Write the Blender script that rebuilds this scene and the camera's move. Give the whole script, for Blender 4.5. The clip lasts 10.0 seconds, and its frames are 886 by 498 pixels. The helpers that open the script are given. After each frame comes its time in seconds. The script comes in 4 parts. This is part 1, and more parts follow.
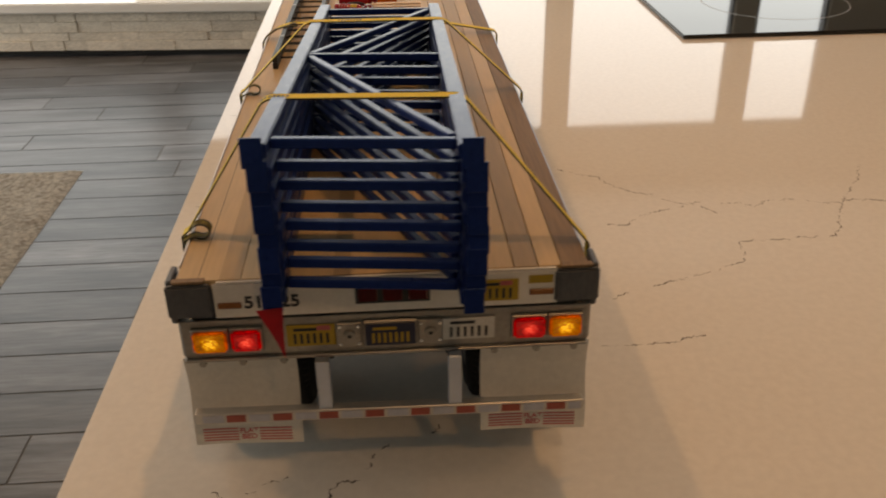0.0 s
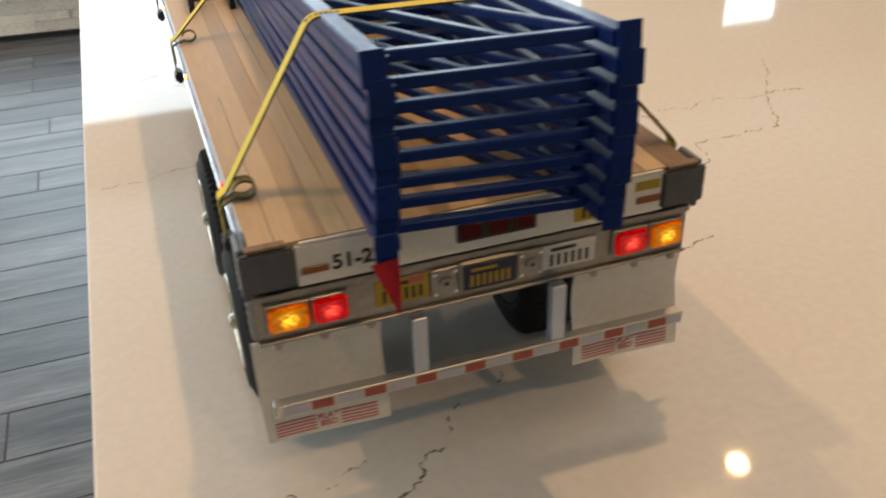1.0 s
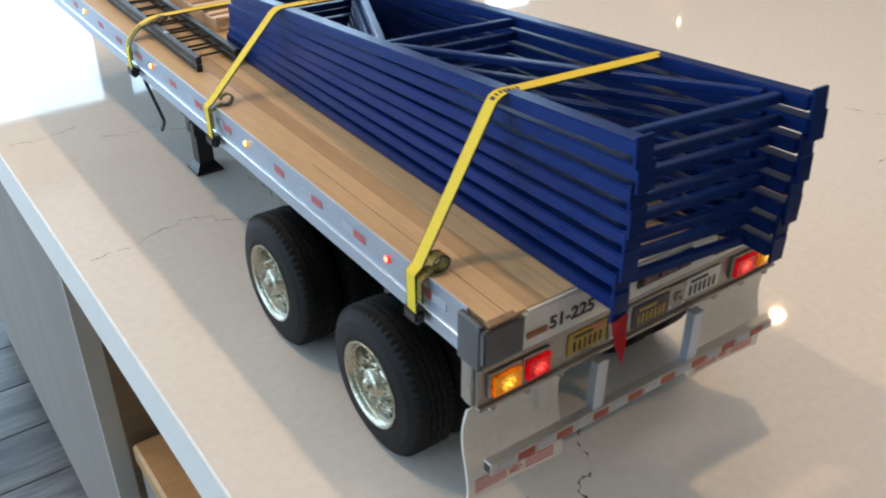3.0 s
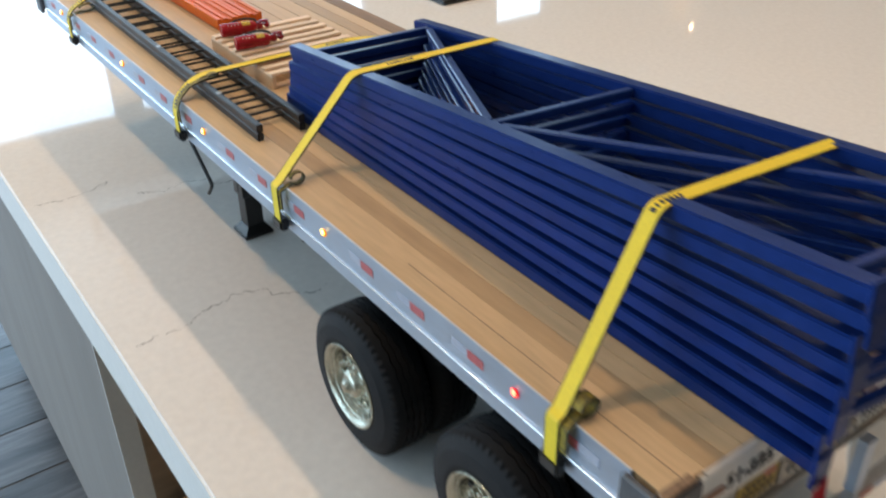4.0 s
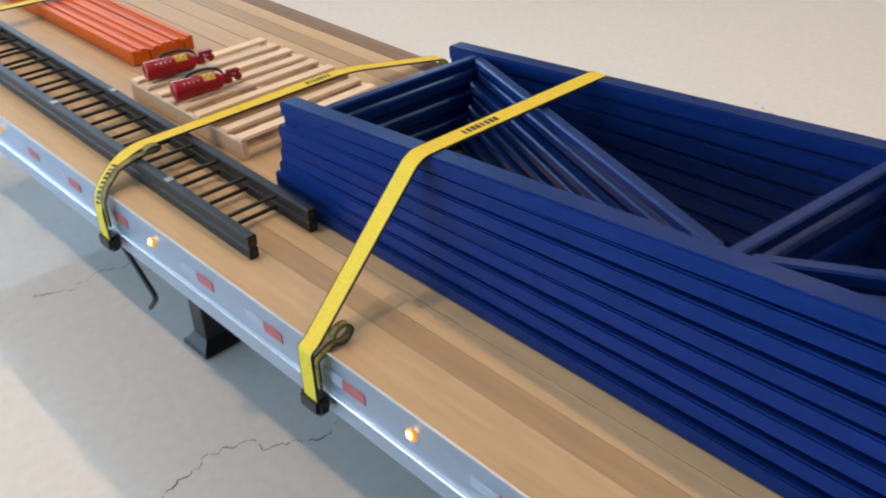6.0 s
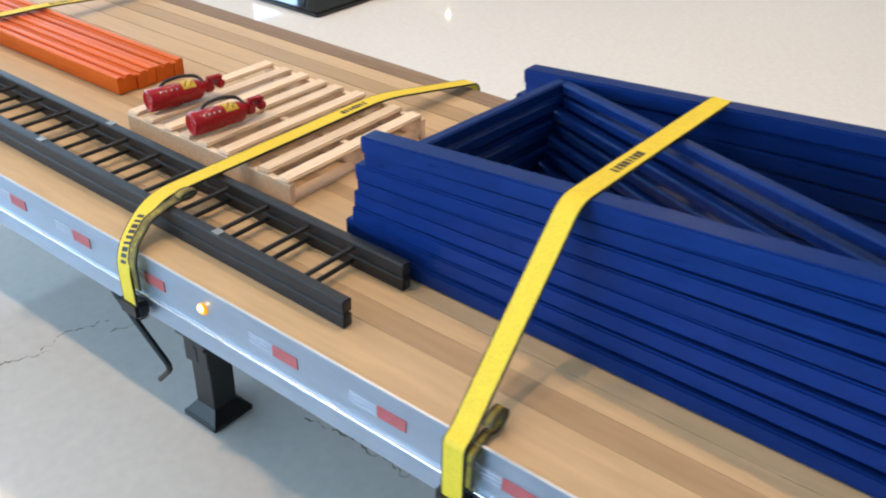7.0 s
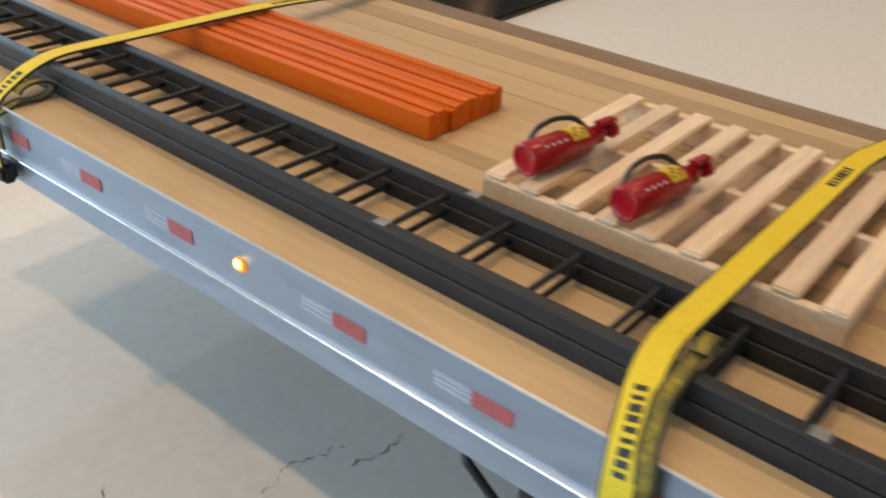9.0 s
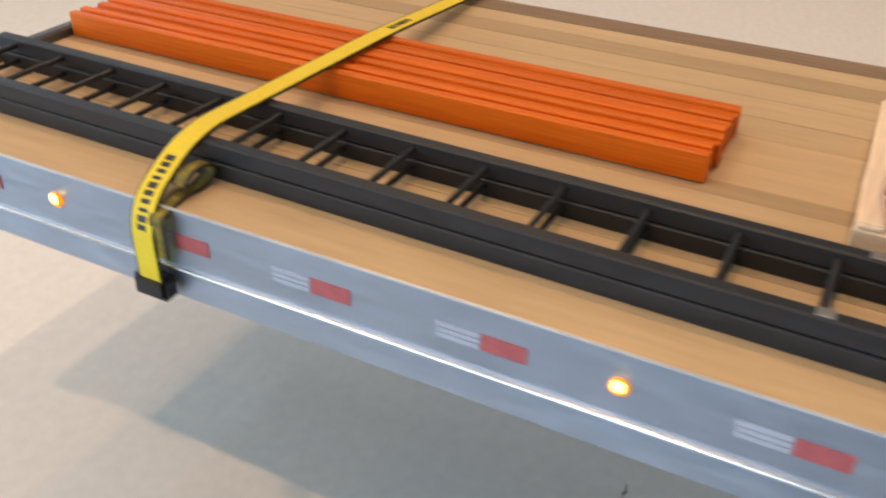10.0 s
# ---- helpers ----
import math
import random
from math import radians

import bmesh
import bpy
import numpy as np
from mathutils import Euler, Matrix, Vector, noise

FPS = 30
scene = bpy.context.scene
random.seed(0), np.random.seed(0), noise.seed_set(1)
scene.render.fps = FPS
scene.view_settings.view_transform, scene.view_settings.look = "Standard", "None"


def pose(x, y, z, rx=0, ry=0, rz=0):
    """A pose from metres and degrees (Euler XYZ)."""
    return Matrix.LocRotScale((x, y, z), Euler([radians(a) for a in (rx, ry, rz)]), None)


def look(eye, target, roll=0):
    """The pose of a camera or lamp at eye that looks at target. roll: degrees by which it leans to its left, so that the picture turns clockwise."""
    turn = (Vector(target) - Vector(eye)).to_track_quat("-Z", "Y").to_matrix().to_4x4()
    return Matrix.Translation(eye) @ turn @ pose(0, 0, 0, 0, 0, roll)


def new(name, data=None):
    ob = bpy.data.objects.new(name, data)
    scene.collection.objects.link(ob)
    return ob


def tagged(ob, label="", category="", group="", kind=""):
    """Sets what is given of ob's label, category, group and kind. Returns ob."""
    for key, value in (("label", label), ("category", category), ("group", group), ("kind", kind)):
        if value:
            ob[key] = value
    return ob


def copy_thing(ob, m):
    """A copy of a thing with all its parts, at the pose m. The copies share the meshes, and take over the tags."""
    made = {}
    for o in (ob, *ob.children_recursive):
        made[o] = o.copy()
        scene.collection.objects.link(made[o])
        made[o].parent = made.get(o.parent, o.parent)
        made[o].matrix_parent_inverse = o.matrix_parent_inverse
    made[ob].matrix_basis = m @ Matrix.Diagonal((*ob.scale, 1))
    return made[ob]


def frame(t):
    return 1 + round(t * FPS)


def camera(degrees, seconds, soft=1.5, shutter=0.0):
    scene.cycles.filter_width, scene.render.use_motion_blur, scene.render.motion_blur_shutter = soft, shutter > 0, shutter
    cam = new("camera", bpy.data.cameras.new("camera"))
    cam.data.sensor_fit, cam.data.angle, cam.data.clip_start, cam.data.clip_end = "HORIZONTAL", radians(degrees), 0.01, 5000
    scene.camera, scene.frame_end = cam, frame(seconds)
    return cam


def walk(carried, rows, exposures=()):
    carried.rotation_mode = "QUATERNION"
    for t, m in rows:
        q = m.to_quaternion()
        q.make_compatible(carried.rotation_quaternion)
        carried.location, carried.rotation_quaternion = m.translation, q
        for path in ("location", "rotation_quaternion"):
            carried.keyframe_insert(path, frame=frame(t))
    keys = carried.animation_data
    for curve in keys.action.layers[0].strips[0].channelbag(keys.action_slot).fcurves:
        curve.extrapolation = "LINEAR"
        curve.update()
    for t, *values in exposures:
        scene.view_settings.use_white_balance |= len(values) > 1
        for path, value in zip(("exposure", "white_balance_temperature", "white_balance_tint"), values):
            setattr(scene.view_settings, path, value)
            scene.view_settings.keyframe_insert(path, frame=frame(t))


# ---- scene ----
cam = camera(52.5, 10.0, soft=2.0, shutter=0.5)
PATH = [
    (0, (0.01, -0.349, 0.337), (0.111, 1.403, -0.622), -0.9),
    (0.3, (-0.029, -0.342, 0.326), (0.178, 1.406, -0.624), -0.7),
    (0.5, (-0.051, -0.324, 0.313), (0.251, 1.39, -0.672), -1.3),
    (0.8, (-0.088, -0.293, 0.303), (0.406, 1.353, -0.720), -1.8),
    (1, (-0.114, -0.284, 0.301), (0.429, 1.335, -0.739), -2.1),
    (1.2, (-0.146, -0.269, 0.301), (0.500, 1.297, -0.762), -0.9),
    (1.5, (-0.177, -0.264, 0.306), (0.628, 1.221, -0.764), 0.2),
    (1.7, (-0.205, -0.261, 0.308), (0.690, 1.179, -0.754), 0.3),
    (2, (-0.228, -0.255, 0.319), (0.738, 1.141, -0.738), 0.3),
    (2.2, (-0.241, -0.248, 0.327), (0.744, 1.145, -0.717), 0.5),
    (3.3, (-0.273, -0.192, 0.343), (0.712, 1.181, -0.727), 0.0),
    (3.5, (-0.274, -0.18, 0.345), (0.709, 1.201, -0.716), -0.2),
    (4, (-0.263, -0.114, 0.347), (0.717, 1.273, -0.71), -0.7),
    (4.5, (-0.244, -0.048, 0.34), (0.745, 1.318, -0.736), -1.0),
    (5, (-0.229, -0.004, 0.337), (0.77, 1.364, -0.727), -1.5),
    (5.2, (-0.225, 0.008, 0.335), (0.778, 1.367, -0.735), -1.7),
    (6.3, (-0.215, 0.116, 0.305), (1.018, 1.235, -0.803), -0.2),
    (6.5, (-0.222, 0.133, 0.303), (1.053, 1.212, -0.797), 0.5),
    (7, (-0.232, 0.176, 0.294), (1.121, 1.191, -0.774), 1.8),
    (7.5, (-0.228, 0.213, 0.257), (1.19, 1.187, -0.764), 4.1),
    (7.8, (-0.228, 0.235, 0.251), (1.193, 1.224, -0.749), 4.3),
    (8, (-0.224, 0.259, 0.254), (1.172, 1.264, -0.766), 4.1),
    (8.2, (-0.221, 0.286, 0.251), (1.170, 1.312, -0.755), 4.4),
    (8.5, (-0.212, 0.322, 0.247), (1.149, 1.378, -0.768), 3.6),
    (9, (-0.21, 0.365, 0.246), (1.13, 1.419, -0.8), 2.8),
    (9.5, (-0.217, 0.427, 0.238), (1.188, 1.37, -0.828), 2.1),
    (10, (-0.228, 0.494, 0.239), (1.28, 1.242, -0.841), 1.5),
]

walk(cam, [(t, look(eye, target, roll)) for t, eye, target, roll in PATH],
     exposures=[(0.0, -0.96, 11100, 27), (0.5, -0.88, 11700, 30), (1.0, -0.2, 8420, 18), (1.5, 0.0, 7420, 14), (2.2, 0.02, 7020, 12),
                (3.5, -0.05, 6600, 13), (4.5, -0.11, 6720, 12), (5.2, -0.08, 6770, 12), (6.3, 0.05, 6120, 13), (7.0, 0.28, 6070, 11),
                (8.0, 0.42, 6520, 12), (8.5, 0.24, 6820, 13), (9.0, -0.20, 7020, 13), (9.5, -0.05, 7270, 16), (10.0, -0.10, 7400, 19)])

# ---- light ----
DECK = 0.1300        # height of the trailer's deck over the countertop
FLOOR, CEIL = -0.92, 1.80
COOL, WARM = (0.53, 0.78, 1.0), (1.0, 0.68, 0.39)

world = bpy.data.worlds.new("sky")
scene.world = world
world.use_nodes = True
sky = world.node_tree.nodes.new("ShaderNodeTexSky")
sky.sky_type, sky.sun_disc = "NISHITA", False
sky.sun_elevation, sky.sun_rotation = radians(40), radians(150)
world.node_tree.links.new(sky.outputs[0], world.node_tree.nodes["Background"].inputs[0])
world.node_tree.nodes["Background"].inputs[1].default_value = 0.1


def area(name, at, target, sx, sy, watts, colour, shape="RECTANGLE", spread=180):
    lamp = bpy.data.lights.new(name, "AREA")
    lamp.shape, lamp.size, lamp.size_y, lamp.energy, lamp.color = shape, sx, sy, watts, colour
    lamp.spread = radians(spread)
    ob = new(name, lamp)
    ob.matrix_world = look(at, target)
    return ob


# daylight in the openings of the window wall and in an assumed west one
PANES = [(-3.01, -1.22), (-1.08, 0.841), (0.955, 1.818), (1.937, 2.324), (2.70, 2.725), (3.249, 3.686)]
HEAD, FOOT = 1.475, -0.655
for x0, x1 in PANES:
    area("daylight", ((x0 + x1) / 2, 4.33, (HEAD + FOOT) / 2), ((x0 + x1) / 2, 0, (HEAD + FOOT) / 2), x1 - x0, HEAD - FOOT, 36 * (x1 - x0), COOL)
# unseen opening beside the island, assumed, to light the trailer's left flank
area("daylight", (-4.08, 1.9, 0.35), (0, 1.9, 0.35), 3.2, 1.9, 130, COOL)

# recessed ceiling lamps; the two at x < -1 are added fill
CANS = [(0.375, 0.35), (-0.70, 0.74), (-0.70, 1.49), (-0.78, 2.87), (-1.90, 3.65), (-2.90, 3.30), (1.40, 1.38), (2.50, 1.365),
        (3.84, 3.20), (5.00, 4.12), (0.70, 3.25), (0.375, -1.2), (2.0, -1.2)]
for x, y in CANS:
    far = x > 0.5 and y > 3
    wide = 0.024 if far else 0.050
    # the added pair, 10 W each, brightens the stone ledge and floor
    watts = 0.4 if far else 10 if x < -1 else 5.6 if x > 1 else 4.2
    area("downlight", (x, y, CEIL - 0.012), (x, y, 0), wide, wide, watts, WARM, "DISK", 168 if far else 130)


# ---- materials ----
def material(name, base, rough=0.5, metal=0.0, vary=None, scale=(60, 60, 60), amount=0.15, fine=8.0, bump=0.0,
             per_object=0.0, spec=0.5, tint=(1, 1, 1), grit=None):
    """A surface with two scales of variation in object space: broad patches and fine grain (grit, where it differs from amount)."""
    grit = amount if grit is None else grit
    m = bpy.data.materials.new(name)
    m.use_nodes = True
    n, links = m.node_tree.nodes, m.node_tree.links
    b = n["Principled BSDF"]
    b.inputs["Metallic"].default_value = metal
    b.inputs["Specular IOR Level"].default_value = spec
    b.inputs["Specular Tint"].default_value = (*tint, 1)
    co = n.new("ShaderNodeTexCoord")
    mp = n.new("ShaderNodeMapping")
    mp.inputs["Scale"].default_value = scale
    links.new(co.outputs["Object"], mp.inputs[0])
    info = n.new("ShaderNodeObjectInfo")
    shift = n.new("ShaderNodeVectorMath")
    shift.operation = "MULTIPLY_ADD"
    links.new(info.outputs["Random"], shift.inputs[0])
    shift.inputs[1].default_value = (37, 53, 71)
    links.new(mp.outputs[0], shift.inputs[2])
    broad, grain = n.new("ShaderNodeTexNoise"), n.new("ShaderNodeTexNoise")
    broad.inputs["Scale"].default_value, broad.inputs["Detail"].default_value = 1.0, 3
    grain.inputs["Scale"].default_value, grain.inputs["Detail"].default_value = fine, 5
    for t in (broad, grain):
        links.new(shift.outputs[0], t.inputs["Vector"])
    mix = n.new("ShaderNodeMix")
    mix.data_type = "RGBA"
    mix.inputs[6].default_value = (*base, 1)
    mix.inputs[7].default_value = (*(vary or [c * 0.6 for c in base]), 1)
    ramp = n.new("ShaderNodeValToRGB")
    ramp.color_ramp.elements[0].position, ramp.color_ramp.elements[1].position = 0.35, 0.7
    links.new(broad.outputs[0], ramp.inputs[0])
    amt = n.new("ShaderNodeMath")
    amt.operation = "MULTIPLY"
    amt.inputs[1].default_value = min(1.0, amount * 2.5)
    links.new(ramp.outputs[0], amt.inputs[0])
    links.new(amt.outputs[0], mix.inputs[0])
    hsv = n.new("ShaderNodeHueSaturation")
    links.new(mix.outputs[2], hsv.inputs["Color"])
    val = n.new("ShaderNodeMapRange")
    val.inputs[1].default_value, val.inputs[2].default_value = 0.3, 0.7
    val.inputs[3].default_value, val.inputs[4].default_value = 1 - grit, 1 + grit
    links.new(grain.outputs[0], val.inputs[0])
    last = val.outputs[0]
    if per_object:
        own = n.new("ShaderNodeMapRange")
        own.inputs[3].default_value, own.inputs[4].default_value = 1 - per_object, 1 + per_object
        links.new(info.outputs["Random"], own.inputs[0])
        mul = n.new("ShaderNodeMath")
        mul.operation = "MULTIPLY"
        links.new(last, mul.inputs[0])
        links.new(own.outputs[0], mul.inputs[1])
        last = mul.outputs[0]
    links.new(last, hsv.inputs["Value"])
    links.new(hsv.outputs[0], b.inputs["Base Color"])
    rr = n.new("ShaderNodeMapRange")
    rr.inputs[3].default_value, rr.inputs[4].default_value = max(0.02, rough * 0.75), min(1, rough * 1.3)
    links.new(grain.outputs[0], rr.inputs[0])
    links.new(rr.outputs[0], b.inputs["Roughness"])
    if bump:
        bp = n.new("ShaderNodeBump")
        bp.inputs["Strength"].default_value, bp.inputs["Distance"].default_value = 1.0, bump
        links.new(grain.outputs[0], bp.inputs["Height"])
        links.new(bp.outputs[0], b.inputs["Normal"])
    return m


def glow(name, base, strength, rough=0.25):
    m = material(name, base, rough, scale=(260, 260, 260), amount=0.2, bump=0.0004)
    b = m.node_tree.nodes["Principled BSDF"]
    b.inputs["Emission Color"].default_value = (*base, 1)
    b.inputs["Emission Strength"].default_value = strength
    return m


def lit_lens(name, base, hot, low, high, size):
    """A ribbed lens with a lamp glowing behind its middle."""
    m = material(name, base, 0.2, scale=(260, 260, 260), amount=0.2, bump=0.0004)
    n, links = m.node_tree.nodes, m.node_tree.links
    b = n["Principled BSDF"]
    co = n.new("ShaderNodeTexCoord")
    cell = n.new("ShaderNodeTexVoronoi")
    cell.inputs["Scale"].default_value = 1100
    links.new(co.outputs["Object"], cell.inputs["Vector"])
    far = n.new("ShaderNodeVectorMath")
    far.operation = "LENGTH"
    links.new(co.outputs["Object"], far.inputs[0])
    ramp = n.new("ShaderNodeMapRange")
    ramp.interpolation_type = "SMOOTHERSTEP"
    ramp.inputs[1].default_value, ramp.inputs[2].default_value = 0.0, size
    ramp.inputs[3].default_value, ramp.inputs[4].default_value = 1.0, 0.0
    links.new(far.outputs["Value"], ramp.inputs[0])
    facet = n.new("ShaderNodeMapRange")
    facet.inputs[1].default_value, facet.inputs[2].default_value = 0.0, 0.7
    facet.inputs[3].default_value, facet.inputs[4].default_value = 1.7, 0.15
    links.new(cell.outputs["Distance"], facet.inputs[0])
    power = n.new("ShaderNodeMath")
    power.operation = "MULTIPLY_ADD"
    links.new(ramp.outputs[0], power.inputs[0])
    power.inputs[1].default_value, power.inputs[2].default_value = high, low
    out = n.new("ShaderNodeMath")
    out.operation = "MULTIPLY"
    links.new(power.outputs[0], out.inputs[0])
    links.new(facet.outputs[0], out.inputs[1])
    tint = n.new("ShaderNodeMix")
    tint.data_type = "RGBA"
    tint.inputs[6].default_value, tint.inputs[7].default_value = (*base, 1), (*hot, 1)
    links.new(ramp.outputs[0], tint.inputs[0])
    links.new(tint.outputs[2], b.inputs["Emission Color"])
    links.new(out.outputs[0], b.inputs["Emission Strength"])
    return m


QUARTZ = material("quartz", (0.80, 0.77, 0.73), 0.036, vary=(0.72, 0.70, 0.67), scale=(3, 3, 3), amount=0.035, fine=60)
QUARTZ_EDGE = material("honed quartz edge", (0.80, 0.78, 0.75), 0.42, spec=0.4, vary=(0.72, 0.70, 0.67), scale=(3, 3, 3), amount=0.035, fine=60)
VEIN = material("quartz vein", (0.11, 0.095, 0.08), 0.15, vary=(0.38, 0.34, 0.29), scale=(60, 60, 60), amount=0.3, fine=6)
PLANK = material("pale deck wood", (0.62, 0.44, 0.255), 0.46, spec=0.22, vary=(0.47, 0.315, 0.175), scale=(30, 3.2, 30), amount=0.15, grit=0.075, fine=12, per_object=0.03, bump=0.00004)
PLANK_TAN = material("tan deck wood", (0.55, 0.385, 0.22), 0.46, spec=0.22, vary=(0.42, 0.275, 0.165), scale=(30, 3.2, 30), amount=0.15, grit=0.075, fine=12, per_object=0.06, bump=0.00004)
PLANK_BROWN = material("brown deck wood", (0.46, 0.32, 0.18), 0.46, spec=0.22, vary=(0.38, 0.245, 0.145), scale=(30, 3.2, 30), amount=0.15, grit=0.075, fine=12, per_object=0.06, bump=0.00004)
WALNUT = material("dark deck wood", (0.28, 0.19, 0.125), 0.55, spec=0.2, vary=(0.2, 0.12, 0.07), scale=(70, 5, 70), amount=0.18, fine=9, bump=0.00008)
ALU = material("aluminium", (0.48, 0.55, 0.66), 0.36, 0.80, scale=(30, 12, 60), amount=0.035, fine=7, bump=0.00002)
ALU_EDGE = material("polished aluminium edge", (0.85, 0.86, 0.88), 0.17, 0.9, scale=(8, 8, 60), amount=0.03)
TRIM = material("worn aluminium edge", (0.70, 0.71, 0.73), 0.42, 0.5, scale=(20, 4, 60), amount=0.12)
BRACKET = material("grey bracket", (0.120, 0.127, 0.139), 0.4, 0.4, scale=(90, 90, 30), amount=0.15, bump=0.0001)
STEEL = material("galvanised steel", (0.37, 0.355, 0.33), 0.38, 0.8, scale=(60, 60, 60), amount=0.12, fine=6)
CHROME = material("chrome", (0.47, 0.455, 0.375), 0.07, 1.0, scale=(200, 200, 200), amount=0.12, fine=4, bump=0.0005)
BLACK = material("black plastic", (0.016, 0.016, 0.018), 0.4, scale=(120, 120, 120), amount=0.2)
CHASSIS = material("dark chassis paint", (0.03, 0.032, 0.035), 0.5, scale=(80, 80, 80), amount=0.2)
RUBBER = material("rubber", (0.0105, 0.0105, 0.012), 0.68, spec=0.2, vary=(0.018, 0.0175, 0.017), scale=(90, 90, 90), amount=0.2, fine=12, bump=0.0001)
WHITE = material("white plate", (0.74, 0.73, 0.70), 0.4, scale=(50, 50, 50), amount=0.05)
FLAP = material("white mudflap", (0.70, 0.69, 0.66), 0.35, scale=(40, 40, 40), amount=0.06)
RED_TAPE = material("red reflective tape", (0.50, 0.12, 0.125), 0.35, scale=(300, 300, 300), amount=0.15)
DULL_RED = material("dull red tape", (0.36, 0.07, 0.05), 0.4, scale=(300, 300, 300), amount=0.15)
WHITE_TAPE = material("silver reflective tape", (0.44, 0.47, 0.56), 0.3, scale=(300, 300, 300), amount=0.1)
INK = material("dark ink", (0.02, 0.02, 0.022), 0.5, scale=(300, 300, 300), amount=0.1)
RED_INK = material("red ink", (0.56, 0.12, 0.13), 0.5, scale=(300, 300, 300), amount=0.1)
YELLOW_PLATE = material("yellow plate", (0.42, 0.28, 0.03), 0.4, scale=(150, 150, 150), amount=0.1)
NAVY_PLATE = material("navy plate", (0.012, 0.018, 0.05), 0.35, scale=(150, 150, 150), amount=0.1)
PALE_PLATE = material("pale plate", (0.62, 0.63, 0.62), 0.35, scale=(150, 150, 150), amount=0.1)
RUST_LENS = material("unlit amber reflector", (0.28, 0.10, 0.03), 0.3, scale=(300, 300, 300), amount=0.1)
DARK_LENS = material("unlit red lens", (0.10, 0.006, 0.006), 0.18, scale=(300, 300, 300), amount=0.15)
AMBER = glow("lit amber lens", (0.95, 0.30, 0.006), 0.9)
AMBER_HOT = glow("amber bulb", (1.0, 0.66, 0.12), 9.0)
RED_LIT = glow("lit red lens", (0.9, 0.006, 0.012), 0.6)
RED_HOT = glow("red bulb", (1.0, 0.16, 0.08), 6.0)
AMBER_LAMP = lit_lens("lit amber lamp", (0.90, 0.30, 0.006), (1.0, 0.62, 0.06), 0.38, 2.4, 0.0062)
RED_LAMP = lit_lens("lit red lamp", (0.80, 0.006, 0.014), (1.0, 0.10, 0.07), 0.38, 2.4, 0.0056)
BLUE = material("blue enamel", (0.0050, 0.0215, 0.130), 0.30, spec=0.34, tint=(0.36, 0.62, 1.0), vary=(0.007, 0.030, 0.165), scale=(40, 12, 40), amount=0.12, fine=10, per_object=0.12, bump=0.00012)
FLAG = material("red flag cloth", (0.62, 0.03, 0.05), 0.7, scale=(400, 400, 400), amount=0.1, bump=0.0001)
WEB = material("yellow webbing", (0.82, 0.60, 0.03), 0.65, vary=(0.7, 0.48, 0.02), scale=(300, 300, 300), amount=0.1, fine=5, bump=0.0001)
WEB_DARK = material("dark webbing underside", (0.32, 0.235, 0.02), 0.7, vary=(0.05, 0.04, 0.012), scale=(300, 300, 300), amount=0.35, fine=5, bump=0.0001)
WEB_EDGE = material("black webbing edge", (0.06, 0.05, 0.015), 0.7, scale=(500, 500, 500), amount=0.4)
LADDER = material("dark grey ladder", (0.023, 0.0245, 0.028), 0.42, spec=0.32, scale=(60, 10, 60), amount=0.15, fine=9, bump=0.00005)
PINE = material("pine", (0.80, 0.61, 0.43), 0.55, vary=(0.69, 0.51, 0.34), scale=(10, 60, 60), amount=0.1, fine=9, per_object=0.1, bump=0.0001)
ORANGE = material("orange enamel", (0.69, 0.122, 0.004), 0.45, spec=0.28, vary=(0.78, 0.21, 0.010), scale=(190, 6, 190), amount=0.12, fine=8, per_object=0.1, bump=0.00005)
EXT_RED = material("red enamel", (0.36, 0.007, 0.013), 0.25, spec=0.35, scale=(120, 120, 120), amount=0.1)
LABEL = material("yellow label", (0.70, 0.45, 0.03), 0.45, scale=(400, 400, 400), amount=0.25)
GREY_WOOD = material("grey wood veneer", (0.27, 0.245, 0.225), 0.55, spec=0.3, vary=(0.19, 0.17, 0.155), scale=(9, 9, 1.4), amount=0.2, grit=0.07, fine=8, bump=0.0002)
BROWN_WOOD = material("brown wood panel", (0.34, 0.23, 0.15), 0.5, vary=(0.24, 0.155, 0.095), scale=(2, 14, 14), amount=0.15, fine=7)
TAN_WOOD = material("tan wood", (0.46, 0.27, 0.12), 0.5, vary=(0.36, 0.2, 0.08), scale=(2, 14, 14), amount=0.12, fine=7)
FLOOR_PLANK = material("grey wood-look plank", (0.105, 0.109, 0.118), 0.35, spec=0.48, tint=(0.85, 0.94, 1.0), vary=(0.022, 0.023, 0.026), scale=(1.8, 14, 9), amount=0.38, fine=7, per_object=0.40, bump=0.0006)
GROUT = material("dark grout", (0.07, 0.065, 0.06), 0.8, scale=(30, 30, 30), amount=0.15)
STONE = material("beige stone", (0.74, 0.67, 0.58), 0.7, vary=(0.56, 0.49, 0.41), scale=(14, 14, 22), amount=0.2, fine=7, per_object=0.12, bump=0.004)
RUG = material("beige rug", (0.60, 0.55, 0.47), 0.95, vary=(0.25, 0.21, 0.17), scale=(70, 70, 70), amount=0.4, fine=6, bump=0.015)
SILL = material("white sill", (0.78, 0.77, 0.74), 0.16, scale=(6, 6, 6), amount=0.03, fine=30)
WALL = material("warm wall paint", (0.62, 0.52, 0.42), 0.8, scale=(2, 2, 2), amount=0.03, fine=40)
CEILING = material("ceiling paint", (0.80, 0.77, 0.72), 0.85, scale=(2, 2, 2), amount=0.03, fine=40)
FRAME = material("window frame", (0.10, 0.10, 0.105), 0.4, scale=(10, 10, 10), amount=0.1)
